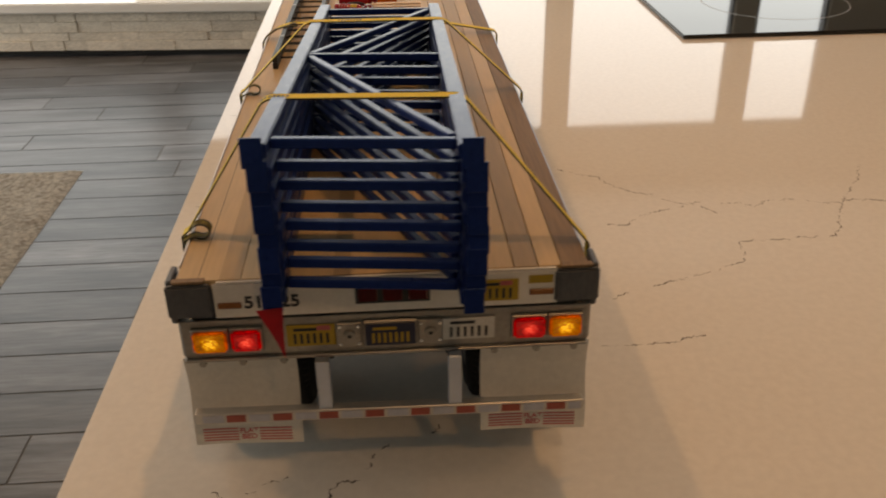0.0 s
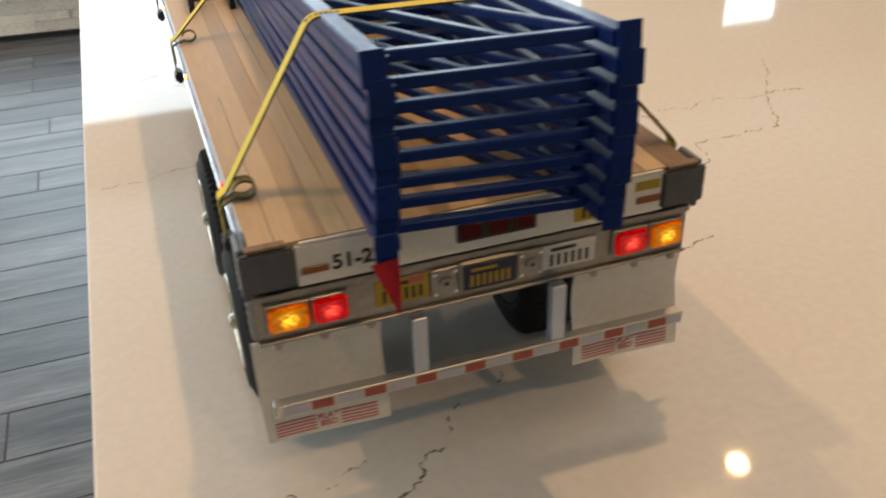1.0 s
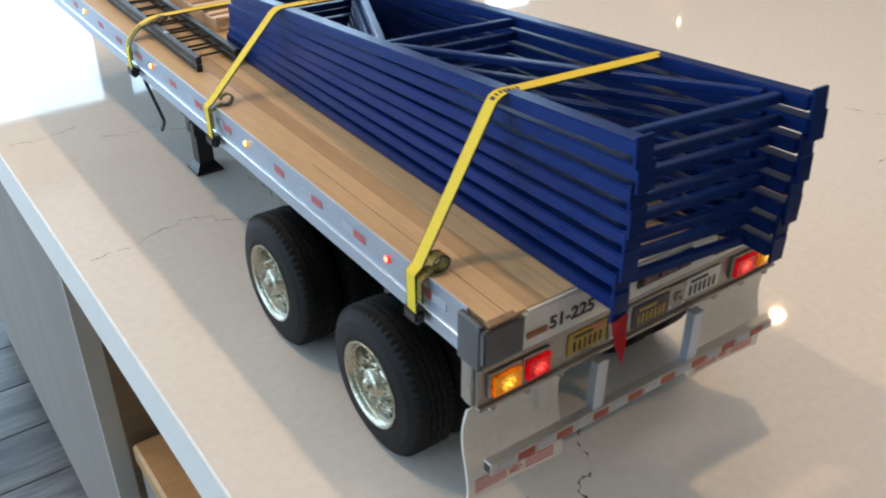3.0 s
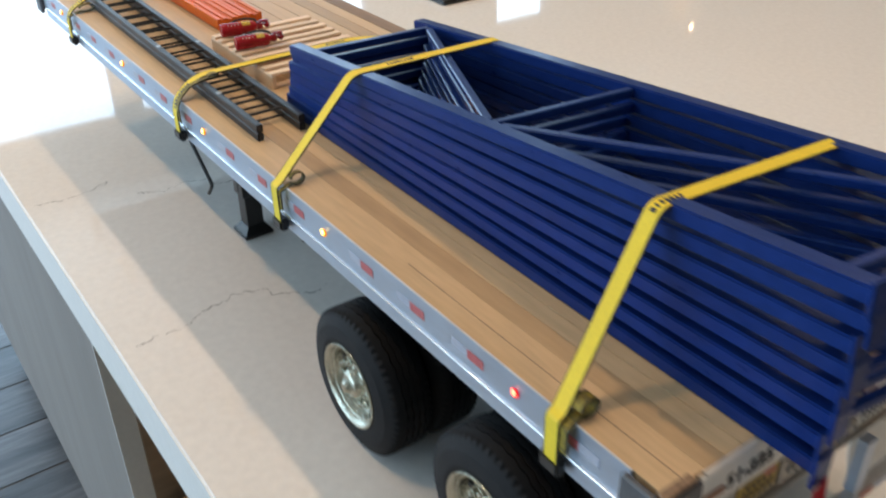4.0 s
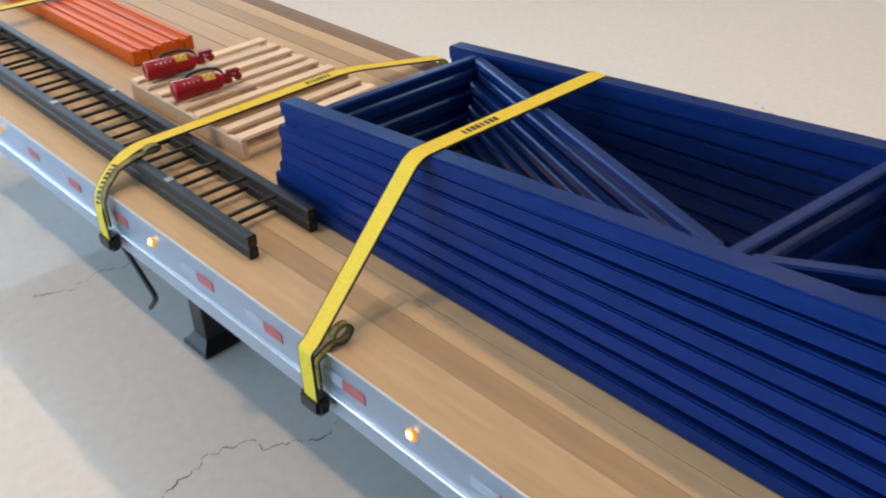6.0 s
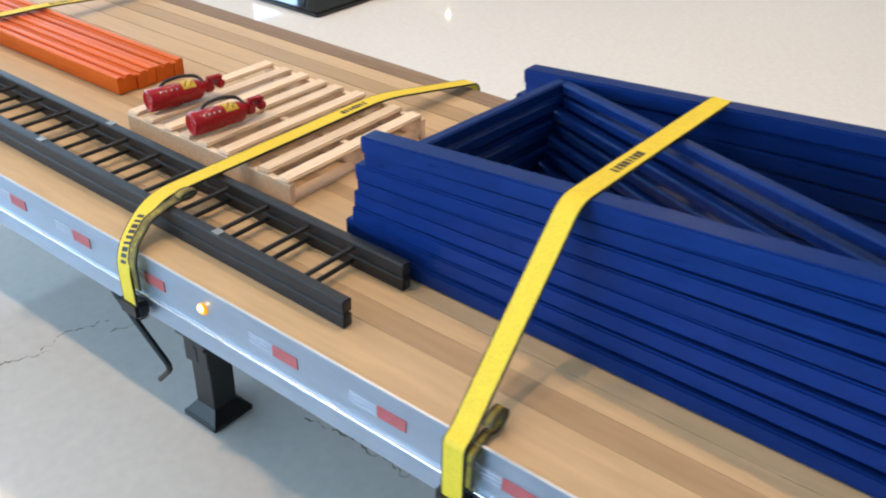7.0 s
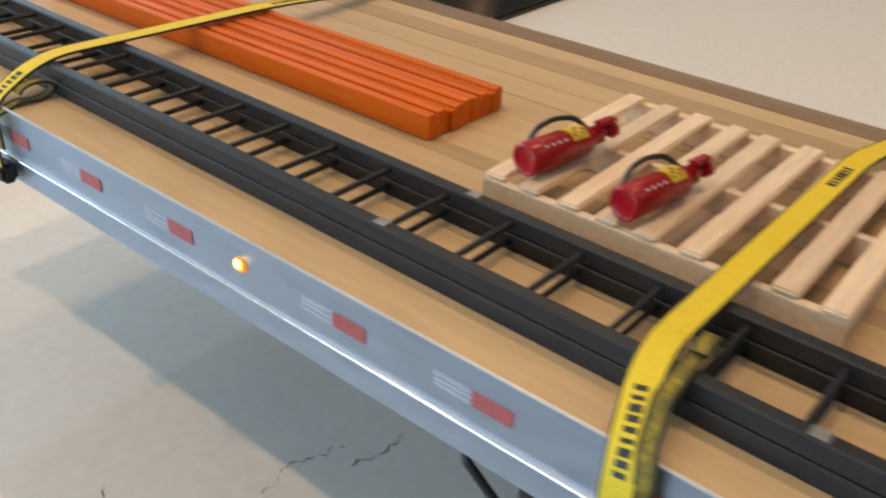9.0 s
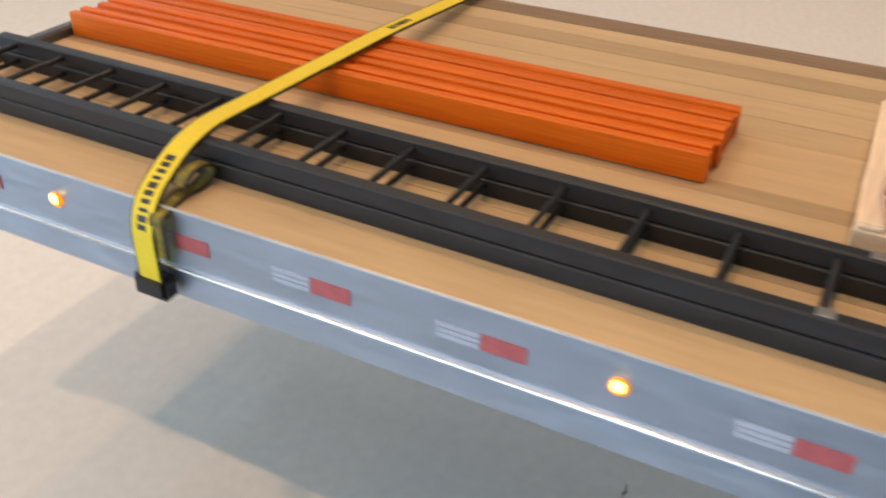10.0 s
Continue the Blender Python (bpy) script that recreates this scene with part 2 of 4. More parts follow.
HOB = material("black glass", (0.008, 0.008, 0.009), 0.04, scale=(10, 10, 10), amount=0.1)
RING = material("printed ring", (0.22, 0.22, 0.22), 0.3, scale=(10, 10, 10), amount=0.1)
CANTRIM = material("white trim", (0.8, 0.78, 0.75), 0.5, scale=(20, 20, 20), amount=0.03)


# ---- mesh helpers ----
def part(name, bm, mat, parent=None, label="", smooth=False, at=None):
    """Links a bmesh as one mesh object, under a thing or a part where given."""
    me = bpy.data.meshes.new(name)
    bmesh.ops.recalc_face_normals(bm, faces=bm.faces)
    bm.to_mesh(me)
    bm.free()
    for m in (mat if isinstance(mat, (list, tuple)) else [mat]):
        me.materials.append(m)
    if smooth:
        me.shade_smooth()
        me.set_sharp_from_angle(angle=radians(38))
    ob = new(name, me)
    ob.parent = parent
    if at is not None:
        ob.matrix_basis = at
    if label:
        ob["label"] = label
    return ob


def share(name, ob, at, parent):
    """Another object on the same mesh."""
    o = new(name, ob.data)
    o.parent, o.matrix_basis = parent, at
    return o


def thing(name, label, category, at=(0, 0, 0), group="", kind=""):
    e = new(name)
    e.empty_display_size = 0.02
    e.matrix_basis = at if isinstance(at, Matrix) else Matrix.Translation(at)
    return tagged(e, label, category, group, kind)


def box(x0, x1, y0, y1, z0, z1, bevel=0.0, bm=None, seg=1):
    own = bmesh.new()
    bmesh.ops.create_cube(own, size=1)
    for v in own.verts:
        v.co = Vector((x0 + (x1 - x0) * (v.co.x + 0.5), y0 + (y1 - y0) * (v.co.y + 0.5), z0 + (z1 - z0) * (v.co.z + 0.5)))
    if bevel:
        bmesh.ops.bevel(own, geom=own.edges[:], offset=bevel, segments=seg, affect="EDGES", clamp_overlap=True)
    return merge(bm, own) if bm else own


def merge(bm, own):
    me = bpy.data.meshes.new("tmp")
    own.to_mesh(me)
    own.free()
    bm.from_mesh(me)
    bpy.data.meshes.remove(me)
    return bm


def beam(p, q, w, h, bevel=0.0, bm=None, up=(0, 0, 1)):
    """A bar from p to q, w wide and h high."""
    p, q = Vector(p), Vector(q)
    d = (q - p)
    own = box(-w / 2, w / 2, 0, d.length, -h / 2, h / 2, bevel)
    y = d.normalized()
    x = y.cross(Vector(up)).normalized()
    z = x.cross(y)
    m = Matrix((x, y, z)).transposed().to_4x4()
    m.translation = p
    bmesh.ops.transform(own, matrix=m, verts=own.verts)
    return merge(bm, own) if bm else own


def lathe(profile, seg=32, axis="x", bm=None):
    """Turns a profile of (along, radius) round an axis."""
    own = bmesh.new()
    rings = []
    for a, r in profile:
        ring = []
        for k in range(seg):
            c, s = math.cos(2 * math.pi * k / seg) * r, math.sin(2 * math.pi * k / seg) * r
            ring.append(own.verts.new({"x": (a, c, s), "y": (c, a, s), "z": (c, s, a)}[axis]))
        rings.append(ring)
    for ra, rb in zip(rings, rings[1:]):
        for k in range(seg):
            own.faces.new((ra[k], ra[(k + 1) % seg], rb[(k + 1) % seg], rb[k]))
    for ring in (rings[0], rings[-1]):
        own.faces.new(ring)
    return merge(bm, own) if bm else own


def tube(points, r, seg=8, bm=None):
    """A round bar along points."""
    pts = [Vector(p) for p in points]
    own = bmesh.new()
    rings = []
    for i, p in enumerate(pts):
        d = (pts[min(i + 1, len(pts) - 1)] - pts[max(i - 1, 0)]).normalized()
        a = d.cross(Vector((0.31, 0.17, 0.93))).normalized()
        b = d.cross(a)
        rings.append([own.verts.new(p + a * r * math.cos(2 * math.pi * k / seg) + b * r * math.sin(2 * math.pi * k / seg)) for k in range(seg)])
    for ra, rb in zip(rings, rings[1:]):
        for k in range(seg):
            own.faces.new((ra[k], ra[(k + 1) % seg], rb[(k + 1) % seg], rb[k]))
    own.faces.new(rings[0])
    own.faces.new(rings[-1])
    return merge(bm, own) if bm else own


def shift(bm, *at):
    bmesh.ops.translate(bm, vec=at, verts=bm.verts)
    return bm


def rounded(points, radius, steps=5):
    """A polyline with its corners rounded."""
    pts = [Vector(p) for p in points]
    out = [pts[0]]
    for a, b, c in zip(pts, pts[1:], pts[2:]):
        r = min(radius, (a - b).length * 0.45, (c - b).length * 0.45)
        p, q = b + (a - b).normalized() * r, b + (c - b).normalized() * r
        for k in range(steps + 1):
            t = k / steps
            out.append(p * (1 - t) ** 2 + b * 2 * t * (1 - t) + q * t ** 2)
    return out + [pts[-1]]


def ribbon(points, width, thick, edge=0.0):
    """A flat band along points, its width along y; edge: the width of the hems, which take the second material."""
    bm = bmesh.new()
    half = width / 2
    cols = [-half, -half + edge, half - edge, half] if edge else [-half, half]
    rows = []
    n = len(points)
    for i, p in enumerate(points):
        d = (Vector(points[min(i + 1, n - 1)]) - Vector(points[max(i - 1, 0)])).normalized()
        side = Vector((0, 1, 0))
        side = (side - d * side.dot(d)).normalized()
        up = d.cross(side).normalized() * (thick / 2)
        rows.append([[bm.verts.new(Vector(p) + side * c + up * s) for c in cols] for s in (1, -1)])
    for ra, rb in zip(rows, rows[1:]):
        for k in range(2):
            for c in range(len(cols) - 1):
                f = bm.faces.new((ra[k][c], ra[k][c + 1], rb[k][c + 1], rb[k][c]))
                f.material_index = 1 if edge and c != 1 else 0
        for c in (0, -1):
            f = bm.faces.new((ra[0][c], rb[0][c], rb[1][c], ra[1][c]))
            f.material_index = 1 if edge else 0
    for r in (rows[0], rows[-1]):
        for c in range(len(cols) - 1):
            bm.faces.new((r[0][c], r[0][c + 1], r[1][c + 1], r[1][c]))
    return bm


def lettering(text, size, mat, parent, m, depth=0.0002):
    """Raised letters, as a mesh."""
    cu = bpy.data.curves.new("lettering", "FONT")
    cu.body, cu.size, cu.extrude, cu.align_x, cu.align_y = text, size, depth, "CENTER", "CENTER"
    cu.offset = size * 0.022
    tmp = new("lettering", cu)
    me = bpy.data.meshes.new_from_object(tmp.evaluated_get(bpy.context.evaluated_depsgraph_get()))
    bpy.data.objects.remove(tmp)
    me.materials.append(mat)
    ob = new("lettering", me)
    ob.parent, ob.matrix_basis = parent, m
    return ob


def facing_rear(x, y, z):
    """Text that is read from behind the trailer."""
    return pose(x, y, z, 90, 0, 0)


# ---- the room ----
def setting(name, bm, mat, label="", at=None):
    return tagged(part(name, bm, mat, at=at), label, kind="structure")


# window wall with its openings, built as piers, a stone base and a lintel
base = thing("wall_north", "wall of tall windows over a stone base", "wall", kind="structure")
edges = [-4.3] + [v for p in PANES for v in p] + [6.5]
for x0, x1 in zip(edges[0::2], edges[1::2]):
    part("pier", box(x0, x1, 4.24, 4.30, FOOT, HEAD, 0.003), WALL, base)
part("lintel", box(-4.3, 6.5, 4.24, 4.30, HEAD, CEIL), WALL, base)
part("upstand", box(-4.3, 6.5, 4.24, 4.30, FLOOR, FOOT), STONE, base)
# the stone-faced ledge under the panes stands a little askew to them
ASKEW = Matrix.Translation((-1.2, 4.04, 0)) @ Matrix.Rotation(radians(-4.6), 4, "Z")
part("sill", box(-2.6, 1.6, -0.035, 0.16, -0.702, FOOT, 0.006, seg=2), SILL, base, "glossy white window sill slab", at=ASKEW)
part("backing", box(-2.6, 1.6, 0.02, 0.15, FLOOR + 0.03, -0.704), STONE, base, at=ASKEW)
part("plinth", box(-2.6, 1.6, 0.05, 0.14, FLOOR, FLOOR + 0.03), GROUT, base, at=ASKEW)
srng = random.Random(21)
z = FLOOR + 0.03
for high in (0.048, 0.040, 0.052, 0.044):
    x = -2.55 + srng.uniform(0, 0.2)
    while x < 1.4:
        w = srng.uniform(0.09, 0.30)
        part("stone", box(x, x + w - 0.0008, srng.uniform(-0.006, 0.004), 0.03, z, z + high - 0.0006, 0.002), STONE, base, at=ASKEW)
        x += w
    z += high
for k, (x0, x1) in enumerate(PANES):
    win = thing("window_%d" % (k + 1), "tall fixed window with a dark metal frame", "window", kind="structure")
    rail = 0.013 if k == 0 else 0.11          # the first pane has a slim foot rail, the others a deep one
    for a, b, c, d in ((x0, x0 + 0.014, FOOT, HEAD), (x1 - 0.014, x1, FOOT, HEAD), (x0 + 0.014, x1 - 0.014, FOOT, FOOT + rail), (x0 + 0.014, x1 - 0.014, HEAD - 0.015, HEAD)):
        part("window_frame", box(a, b, 4.25, 4.29, c, d, 0.002), FRAME, win)

# the west wall leaves room for the assumed, unseen opening
setting("wall_west", box(-4.3, -4.1, -3.2, 0.3, FLOOR, CEIL), WALL)
setting("wall_west_north", box(-4.3, -4.1, 3.5, 4.3, FLOOR, CEIL), WALL)
setting("wall_west_low", box(-4.3, -4.1, 0.3, 3.5, FLOOR, -0.6), WALL)
setting("wall_west_high", box(-4.3, -4.1, 0.3, 3.5, 1.3, CEIL), WALL)
setting("wall_east", box(6.3, 6.5, -3.2, 4.24, FLOOR, CEIL), WALL)
setting("wall_south", box(-4.3, 6.5, -3.4, -3.2, FLOOR, CEIL), WALL)
ceiling = setting("ceiling", box(-4.3, 6.5, -3.4, 4.30, CEIL, CEIL + 0.15), CEILING, "plain white ceiling with recessed lamps")
# the added fill lamps at x < -1 get trim rings too
for x, y in CANS:
    can = thing("downlight", "round white recessed ceiling lamp, lit warm; two of the set are added fill", "ceiling lamp", (x, y, CEIL), "recessed ceiling lamps")
    ring = lathe([(-0.004, 0.050), (-0.006, 0.058), (-0.003, 0.066), (-0.0005, 0.067), (-0.0005, 0.05)], 28, "z")
    part("trim_ring", ring, CANTRIM, can, smooth=True)

floor = setting("floor", box(-4.3, 6.5, -3.4, 4.24, FLOOR - 0.1, FLOOR - 0.0015), GROUT, "grey wood-look plank floor with dark joints")

# the kitchen island under the top
island = thing("kitchen_island", "grey wood-veneered kitchen island with open knee space", "kitchen island", (0, 0, FLOOR))
UP = -0.046 - FLOOR
part("side_panel", box(-0.1345, -0.112, 0.692, 1.80, 0.07, UP, 0.001), GREY_WOOD, island, "grey wood veneer panel")
part("panel_edge", box(-0.1355, -0.1115, 0.6895, 0.692, 0.07, UP), CANTRIM, island, "pale edging strip")
part("end_panel", box(-0.112, 1.10, 0.688, 0.71, 0.07, UP, 0.001), BROWN_WOOD, island, "brown wood end panel")
part("toe_kick", box(-0.09, 1.10, 0.74, 1.75, 0.0, 0.07), CHASSIS, island)
part("carcass", box(-0.112, 1.10, 0.71, 1.80, 0.07, UP), GREY_WOOD, island)
part("back_panel", box(0.30, 0.32, -0.08, 0.688, 0.0, UP, 0.001), BROWN_WOOD, island, "brown wood back of the knee space")
bench = thing("wooden_bench", "low tan wooden bench with grey sides under the overhang", "bench", (0.08, 0.37, FLOOR))
part("seat_board", box(-0.19, 0.19, -0.30, 0.30, 0.44, 0.47, 0.004), TAN_WOOD, bench)
part("side_board", box(-0.188, -0.17, -0.29, 0.29, 0.0, 0.44, 0.002), GREY_WOOD, bench)
part("side_board", box(0.17, 0.188, -0.29, 0.29, 0.0, 0.44, 0.002), GREY_WOOD, bench)

top = thing("countertop", "cream quartz island top with thin dark veins, polished", "countertop", (0, 0, -0.045))
slab = box(-0.1745, 1.45, -0.125, 1.95, 0, 0.045, 0.0014, seg=3)
slab.normal_update()
for f in slab.faces:                  # the sawn edges are honed, the top is polished
    f.material_index = 0 if f.normal.z > 0.95 else 1
part("slab", slab, [QUARTZ, QUARTZ_EDGE], top)


def vein(points, wide, seed, whole):
    """A wandering crack along a few turning points: it thins out, breaks off and beads up."""
    rng = random.Random(seed)
    bm = bmesh.new()
    lift = Vector((0, 0, 0.0451))
    for (ax, ay), (bx, by) in zip(points, points[1:]):
        a, b = Vector((ax, ay, 0)), Vector((bx, by, 0))
        d = b - a
        side = Vector((-d.y, d.x, 0)).normalized()
        n = max(4, int(d.length / 0.0012))
        drift, trail = 0.0, []
        for k in range(n + 1):
            t = k / n
            drift = drift * 0.78 + rng.uniform(-0.0016, 0.0016)
            p = a + d * t + side * drift * math.sin(math.pi * t) ** 0.5
            body = noise.noise(Vector((p.x * 70, p.y * 70, seed * 3.7)))
            bead = noise.noise(Vector((p.x * 420, p.y * 420, seed * 1.3)))
            trail.append((p, wide * max(0.0, whole + 0.80 * body + 0.90 * bead)))
        for (p, u), (q, v) in zip(trail, trail[1:]):
            if u < wide * 0.09 and v < wide * 0.09:
                continue
            u, v = max(u, wide * 0.06), max(v, wide * 0.06)
            bm.faces.new([bm.verts.new(c + lift) for c in (p + side * u, p - side * u, q - side * v, q + side * v)])
            if rng.random() < 0.05:                       # a fleck beside the crack
                c, r = p + side * rng.uniform(-0.0025, 0.0025), wide * rng.uniform(0.15, 0.35)
                bm.faces.new([bm.verts.new(c + lift + Vector((r * i, r * j * rng.uniform(0.5, 1.4), 0))) for i, j in ((-1, -0.6), (0.8, -1), (1, 0.7), (-0.6, 1))])
    return bm


# beside the trailer's right flank
FIELD_VEINS = [
    [(0.161, 0.411), (0.196, 0.389), (0.2, 0.376), (0.214, 0.359), (0.234, 0.349), (0.237, 0.339), (0.258, 0.327), (0.271, 0.33)],
    [(0.285, 0.327), (0.304, 0.327), (0.313, 0.318), (0.329, 0.328), (0.349, 0.329), (0.389, 0.317)],
    [(0.389, 0.317), (0.404, 0.338), (0.43, 0.372), (0.442, 0.394)],
    [(0.389, 0.317), (0.375, 0.291), (0.37, 0.277), (0.358, 0.26), (0.311, 0.258), (0.279, 0.258), (0.277, 0.242), (0.268, 0.225), (0.24, 0.213), (0.204, 0.201), (0.16, 0.182)],
    [(0.14, 0.126), (0.179, 0.126), (0.211, 0.133)], [(0.182, 0.296), (0.201, 0.295), (0.209, 0.307), (0.254, 0.324)],
    [(0.268, 0.322), (0.278, 0.308)], [(0.391, 0.322), (0.416, 0.322), (0.428, 0.318)]]
# under and behind the rear end, and far to the right
REAR_VEINS = [
    [(-0.093, 0.011), (-0.084, 0.006)], [(-0.075, 0.009), (-0.068, 0.013), (-0.054, 0.02)],
    [(-0.053, -0.01), (-0.038, -0.005), (-0.031, 0.002), (-0.027, 0.013), (-0.017, 0.014), (-0.013, 0.021), (-0.007, 0.036), (0.006, 0.05)],
    [(0.025, 0.049), (0.03, 0.057)], [(0.485, 0.263), (0.509, 0.207), (0.543, 0.148)], [(0.426, 0.131), (0.463, 0.132), (0.507, 0.124)]]
# along the left flank and under the deck
FLANK_VEINS = [
    [(-0.163, 0.362), (-0.151, 0.365), (-0.129, 0.364), (-0.109, 0.373), (-0.089, 0.379), (-0.074, 0.374), (-0.066, 0.361), (-0.047, 0.349), (-0.03, 0.352)],
    [(-0.167, 0.589), (-0.134, 0.586), (-0.112, 0.593), (-0.104, 0.598)], [(-0.092, 0.561), (-0.066, 0.549)],
    [(-0.019, 0.414), (-0.015, 0.387), (-0.015, 0.364), (-0.017, 0.353), (-0.007, 0.345), (-0.003, 0.33)], [(-0.015, 0.364), (-0.004, 0.366)],
    [(-0.069, 0.553), (-0.052, 0.557), (-0.032, 0.548)], [(-0.038, 0.539), (-0.016, 0.535), (0.001, 0.533)]]
lines = bmesh.new()
for wide, whole, group in ((0.00105, 0.24, FIELD_VEINS), (0.00105, 0.20, REAR_VEINS), (0.00055, 0.45, FLANK_VEINS)):
    for k, v in enumerate(group):
        merge(lines, vein(v, wide, k + len(group), whole))
tagged(part("vein", lines, VEIN, top), "thin broken dark veins in the quartz", kind="stuff")

hob = thing("cooktop", "black glass induction cooktop set on the quartz top", "cooktop", (0.785, 1.078, 0.0))
part("glass_plate", box(-0.38, 0.38, -0.255, 0.255, 0.0003, 0.006, 0.002, seg=2), HOB, hob)
for cx, cy, r in ((-0.189, -0.085, 0.108),):
    zone = lathe([(0.0058, r - 0.0009), (0.0061, r - 0.0009), (0.0061, r + 0.0009), (0.0058, r + 0.0009)], 64, "z")
    part("zone_ring", shift(zone, cx, cy, 0), RING, hob, "thin grey printed cooking-zone ring")

rug = thing("rug", "beige shaggy area rug on the plank floor", "rug", (-2.03, 1.83, FLOOR))
bm = bmesh.new()
bmesh.ops.create_grid(bm, x_segments=110, y_segments=100, size=0.5)
for v in bm.verts:
    edge = 1 - max(abs(v.co.x), abs(v.co.y)) * 2
    v.co = Vector((v.co.x * 1.9, v.co.y * 1.6, (0.012 + 0.010 * noise.noise(v.co * 90)) * min(1, edge * 30 + 0.1)))
part("rug_top", bm, RUG, rug, smooth=True)


# ---- the trailer ----
def extrude(profile, y0, y1):
    """An (x, z) outline drawn out along y."""
    bm = bmesh.new()
    a, b = ([bm.verts.new((x, y, z)) for x, z in profile] for y in (y0, y1))
    n = len(profile)
    for k in range(n):
        bm.faces.new((a[k], a[(k + 1) % n], b[(k + 1) % n], b[k]))
    bm.faces.new(a)
    bm.faces.new(b)
    return bm


CX, WIDE = 0.0035, 1.035    # the trailer's middle, and its width against the drawing of 0.185 m
TOP, SINK = 0.1350, 0.0050  # deck height on the drawing, and how far the body sits lower on its wheels
trailer = thing("flatbed_trailer", "scale-model aluminium flatbed trailer with a planked wood deck", "model trailer",
                Matrix.Translation((CX, 0, -SINK)) @ Matrix.Diagonal((WIDE, 1, 1, 1)))
LEN, HALF = 0.7480, 0.0925

for s in (-1, 1):
    lid = TOP + 0.0002 if s < 0 else TOP - 0.0006        # the far rail stays under the planks' edge
    rail = [(s * HALF, lid), (s * HALF, 0.1192), (s * (HALF + 0.0004), 0.1188), (s * (HALF + 0.0004), 0.1181), (s * (HALF - 0.0010), 0.1176),
            (s * (HALF - 0.0006), 0.1092), (s * (HALF - 0.0040), 0.1092), (s * (HALF - 0.0040), 0.1160), (s * (HALF - 0.0012), 0.1180), (s * (HALF - 0.0006), lid)]
    part("side_rail", extrude(rail, 0.0225, LEN - 0.014), ALU, trailer, "brushed aluminium side rail with a folded lip")
    if s < 0:
        part("edge_trim", box(*sorted((s * (HALF + 0.0003), s * (HALF - 0.0005))), 0.0225, LEN - 0.014, TOP + 0.0002, TOP + 0.0006), TRIM, trailer)
    part("lip", tube([(s * (HALF + 0.0005), 0.0230, 0.1186), (s * (HALF + 0.0005), LEN - 0.0145, 0.1186)], 0.00055, 10), ALU_EDGE, trailer, smooth=True)
    part("main_beam", box(s * 0.033 - 0.004, s * 0.033 + 0.004, 0.02, LEN - 0.05, 0.088, 0.125, 0.001), CHASSIS, trailer)
for k in range(14):
    y = 0.045 + k * 0.05
    part("cross_member", box(-0.088, 0.088, y - 0.002, y + 0.002, 0.115, 0.125), CHASSIS, trailer)
part("under_deck", box(-0.0905, 0.0905, 0.014, LEN - 0.006, 0.125, 0.1305), CHASSIS, trailer)

# deck planks, dark at both edges
SEAMS = [-0.0918, -0.0729, -0.0633, -0.0546, -0.0405, -0.0227, -0.0150, -0.002, 0.015, 0.0295, 0.044, 0.058, 0.0690, 0.0795, 0.0918]
TONES = [PLANK, PLANK_BROWN, PLANK, PLANK, PLANK, PLANK_BROWN, PLANK, PLANK, PLANK_TAN, PLANK, PLANK, PLANK_BROWN, PLANK, WALNUT]
for k, (x0, x1) in enumerate(zip(SEAMS, SEAMS[1:])):
    wood = box(x0 + 0.00002, x1 - 0.00002, 0.0090, LEN - 0.003, 0.1305, TOP + (0.00004 if k % 2 else 0), 0.00008)
    for v in wood.verts:                  # the joints gape most along the far side
        gap = 0.00020 if x0 > 0.01 else 0.00012 if k in (2, 3) else 0.0
        v.co.x += gap if v.co.x < (x0 + x1) / 2 else -gap
    part("plank", wood, TONES[k], trailer)
part("joint", box(-0.08225, -0.08195, 0.0092, 0.17, TOP - 0.001, TOP + 0.00003), INK, trailer, "thin dark crack between two planks")

# rear end: header board, corner brackets, lamp bar
part("header_board", box(-0.076, 0.078, -0.0008, 0.0015, 0.1155, 0.1332, 0.0003), WHITE, trailer, "white painted rear header board")
part("header_trim", box(-0.074, 0.077, -0.0006, 0.0012, 0.1334, 0.1345, 0.0002), WHITE, trailer)
for s in (-1, 1):
    b = box(s * 0.0865 - 0.0100, s * 0.0865 + 0.0100, -0.0024, 0.0012, 0.1168, 0.1338, 0.0009, seg=2)
    box(*sorted((s * 0.0935, s * 0.0965)), 0.0012, 0.0160, 0.1120, 0.1352, 0.0007, bm=b)
    part("corner_bracket", b, BRACKET, trailer, "grey painted steel corner bracket")
    part("corner_slat", box(*sorted((s * 0.0935, s * 0.079)), -0.001, 0.003, 0.1340, 0.1356, 0.0004), WALNUT, trailer)
    part("stake_pocket", box(*sorted((s * 0.092, s * 0.0955)), 0.0065, 0.0125, 0.0895, 0.112, 0.0007), STEEL, trailer)
bar = part("lamp_bar", box(-0.094, 0.094, 0.0045, 0.016, 0.0900, 0.1095, 0.0004), STEEL, trailer, "galvanised steel lamp bar")
for z0, z1 in ((0.1095, 0.1122), (0.0885, 0.0900)):
    part("lip", box(-0.094, 0.094, 0.0025, 0.0160, z0, z1, 0.0003), STEEL, bar)
part("upper_channel", box(-0.088, 0.088, 0.0045, 0.020, 0.1122, 0.1155), CHASSIS, trailer)


def tail_lamp(x0, x1, lens, text):
    lamp = part("tail_lamp", box(x0 - 0.0008, x1 + 0.0008, 0.0022, 0.0046, 0.0940, 0.1072, 0.0006), STEEL, trailer, text)
    half = (x1 - x0) / 2
    b = box(-half, half, -0.0011, 0.0011, -0.0058, 0.0058, 0.0012, seg=2)
    part("lens", b, lens, lamp, smooth=True, at=Matrix.Translation((x0 + half, 0.0013, 0.1006)))


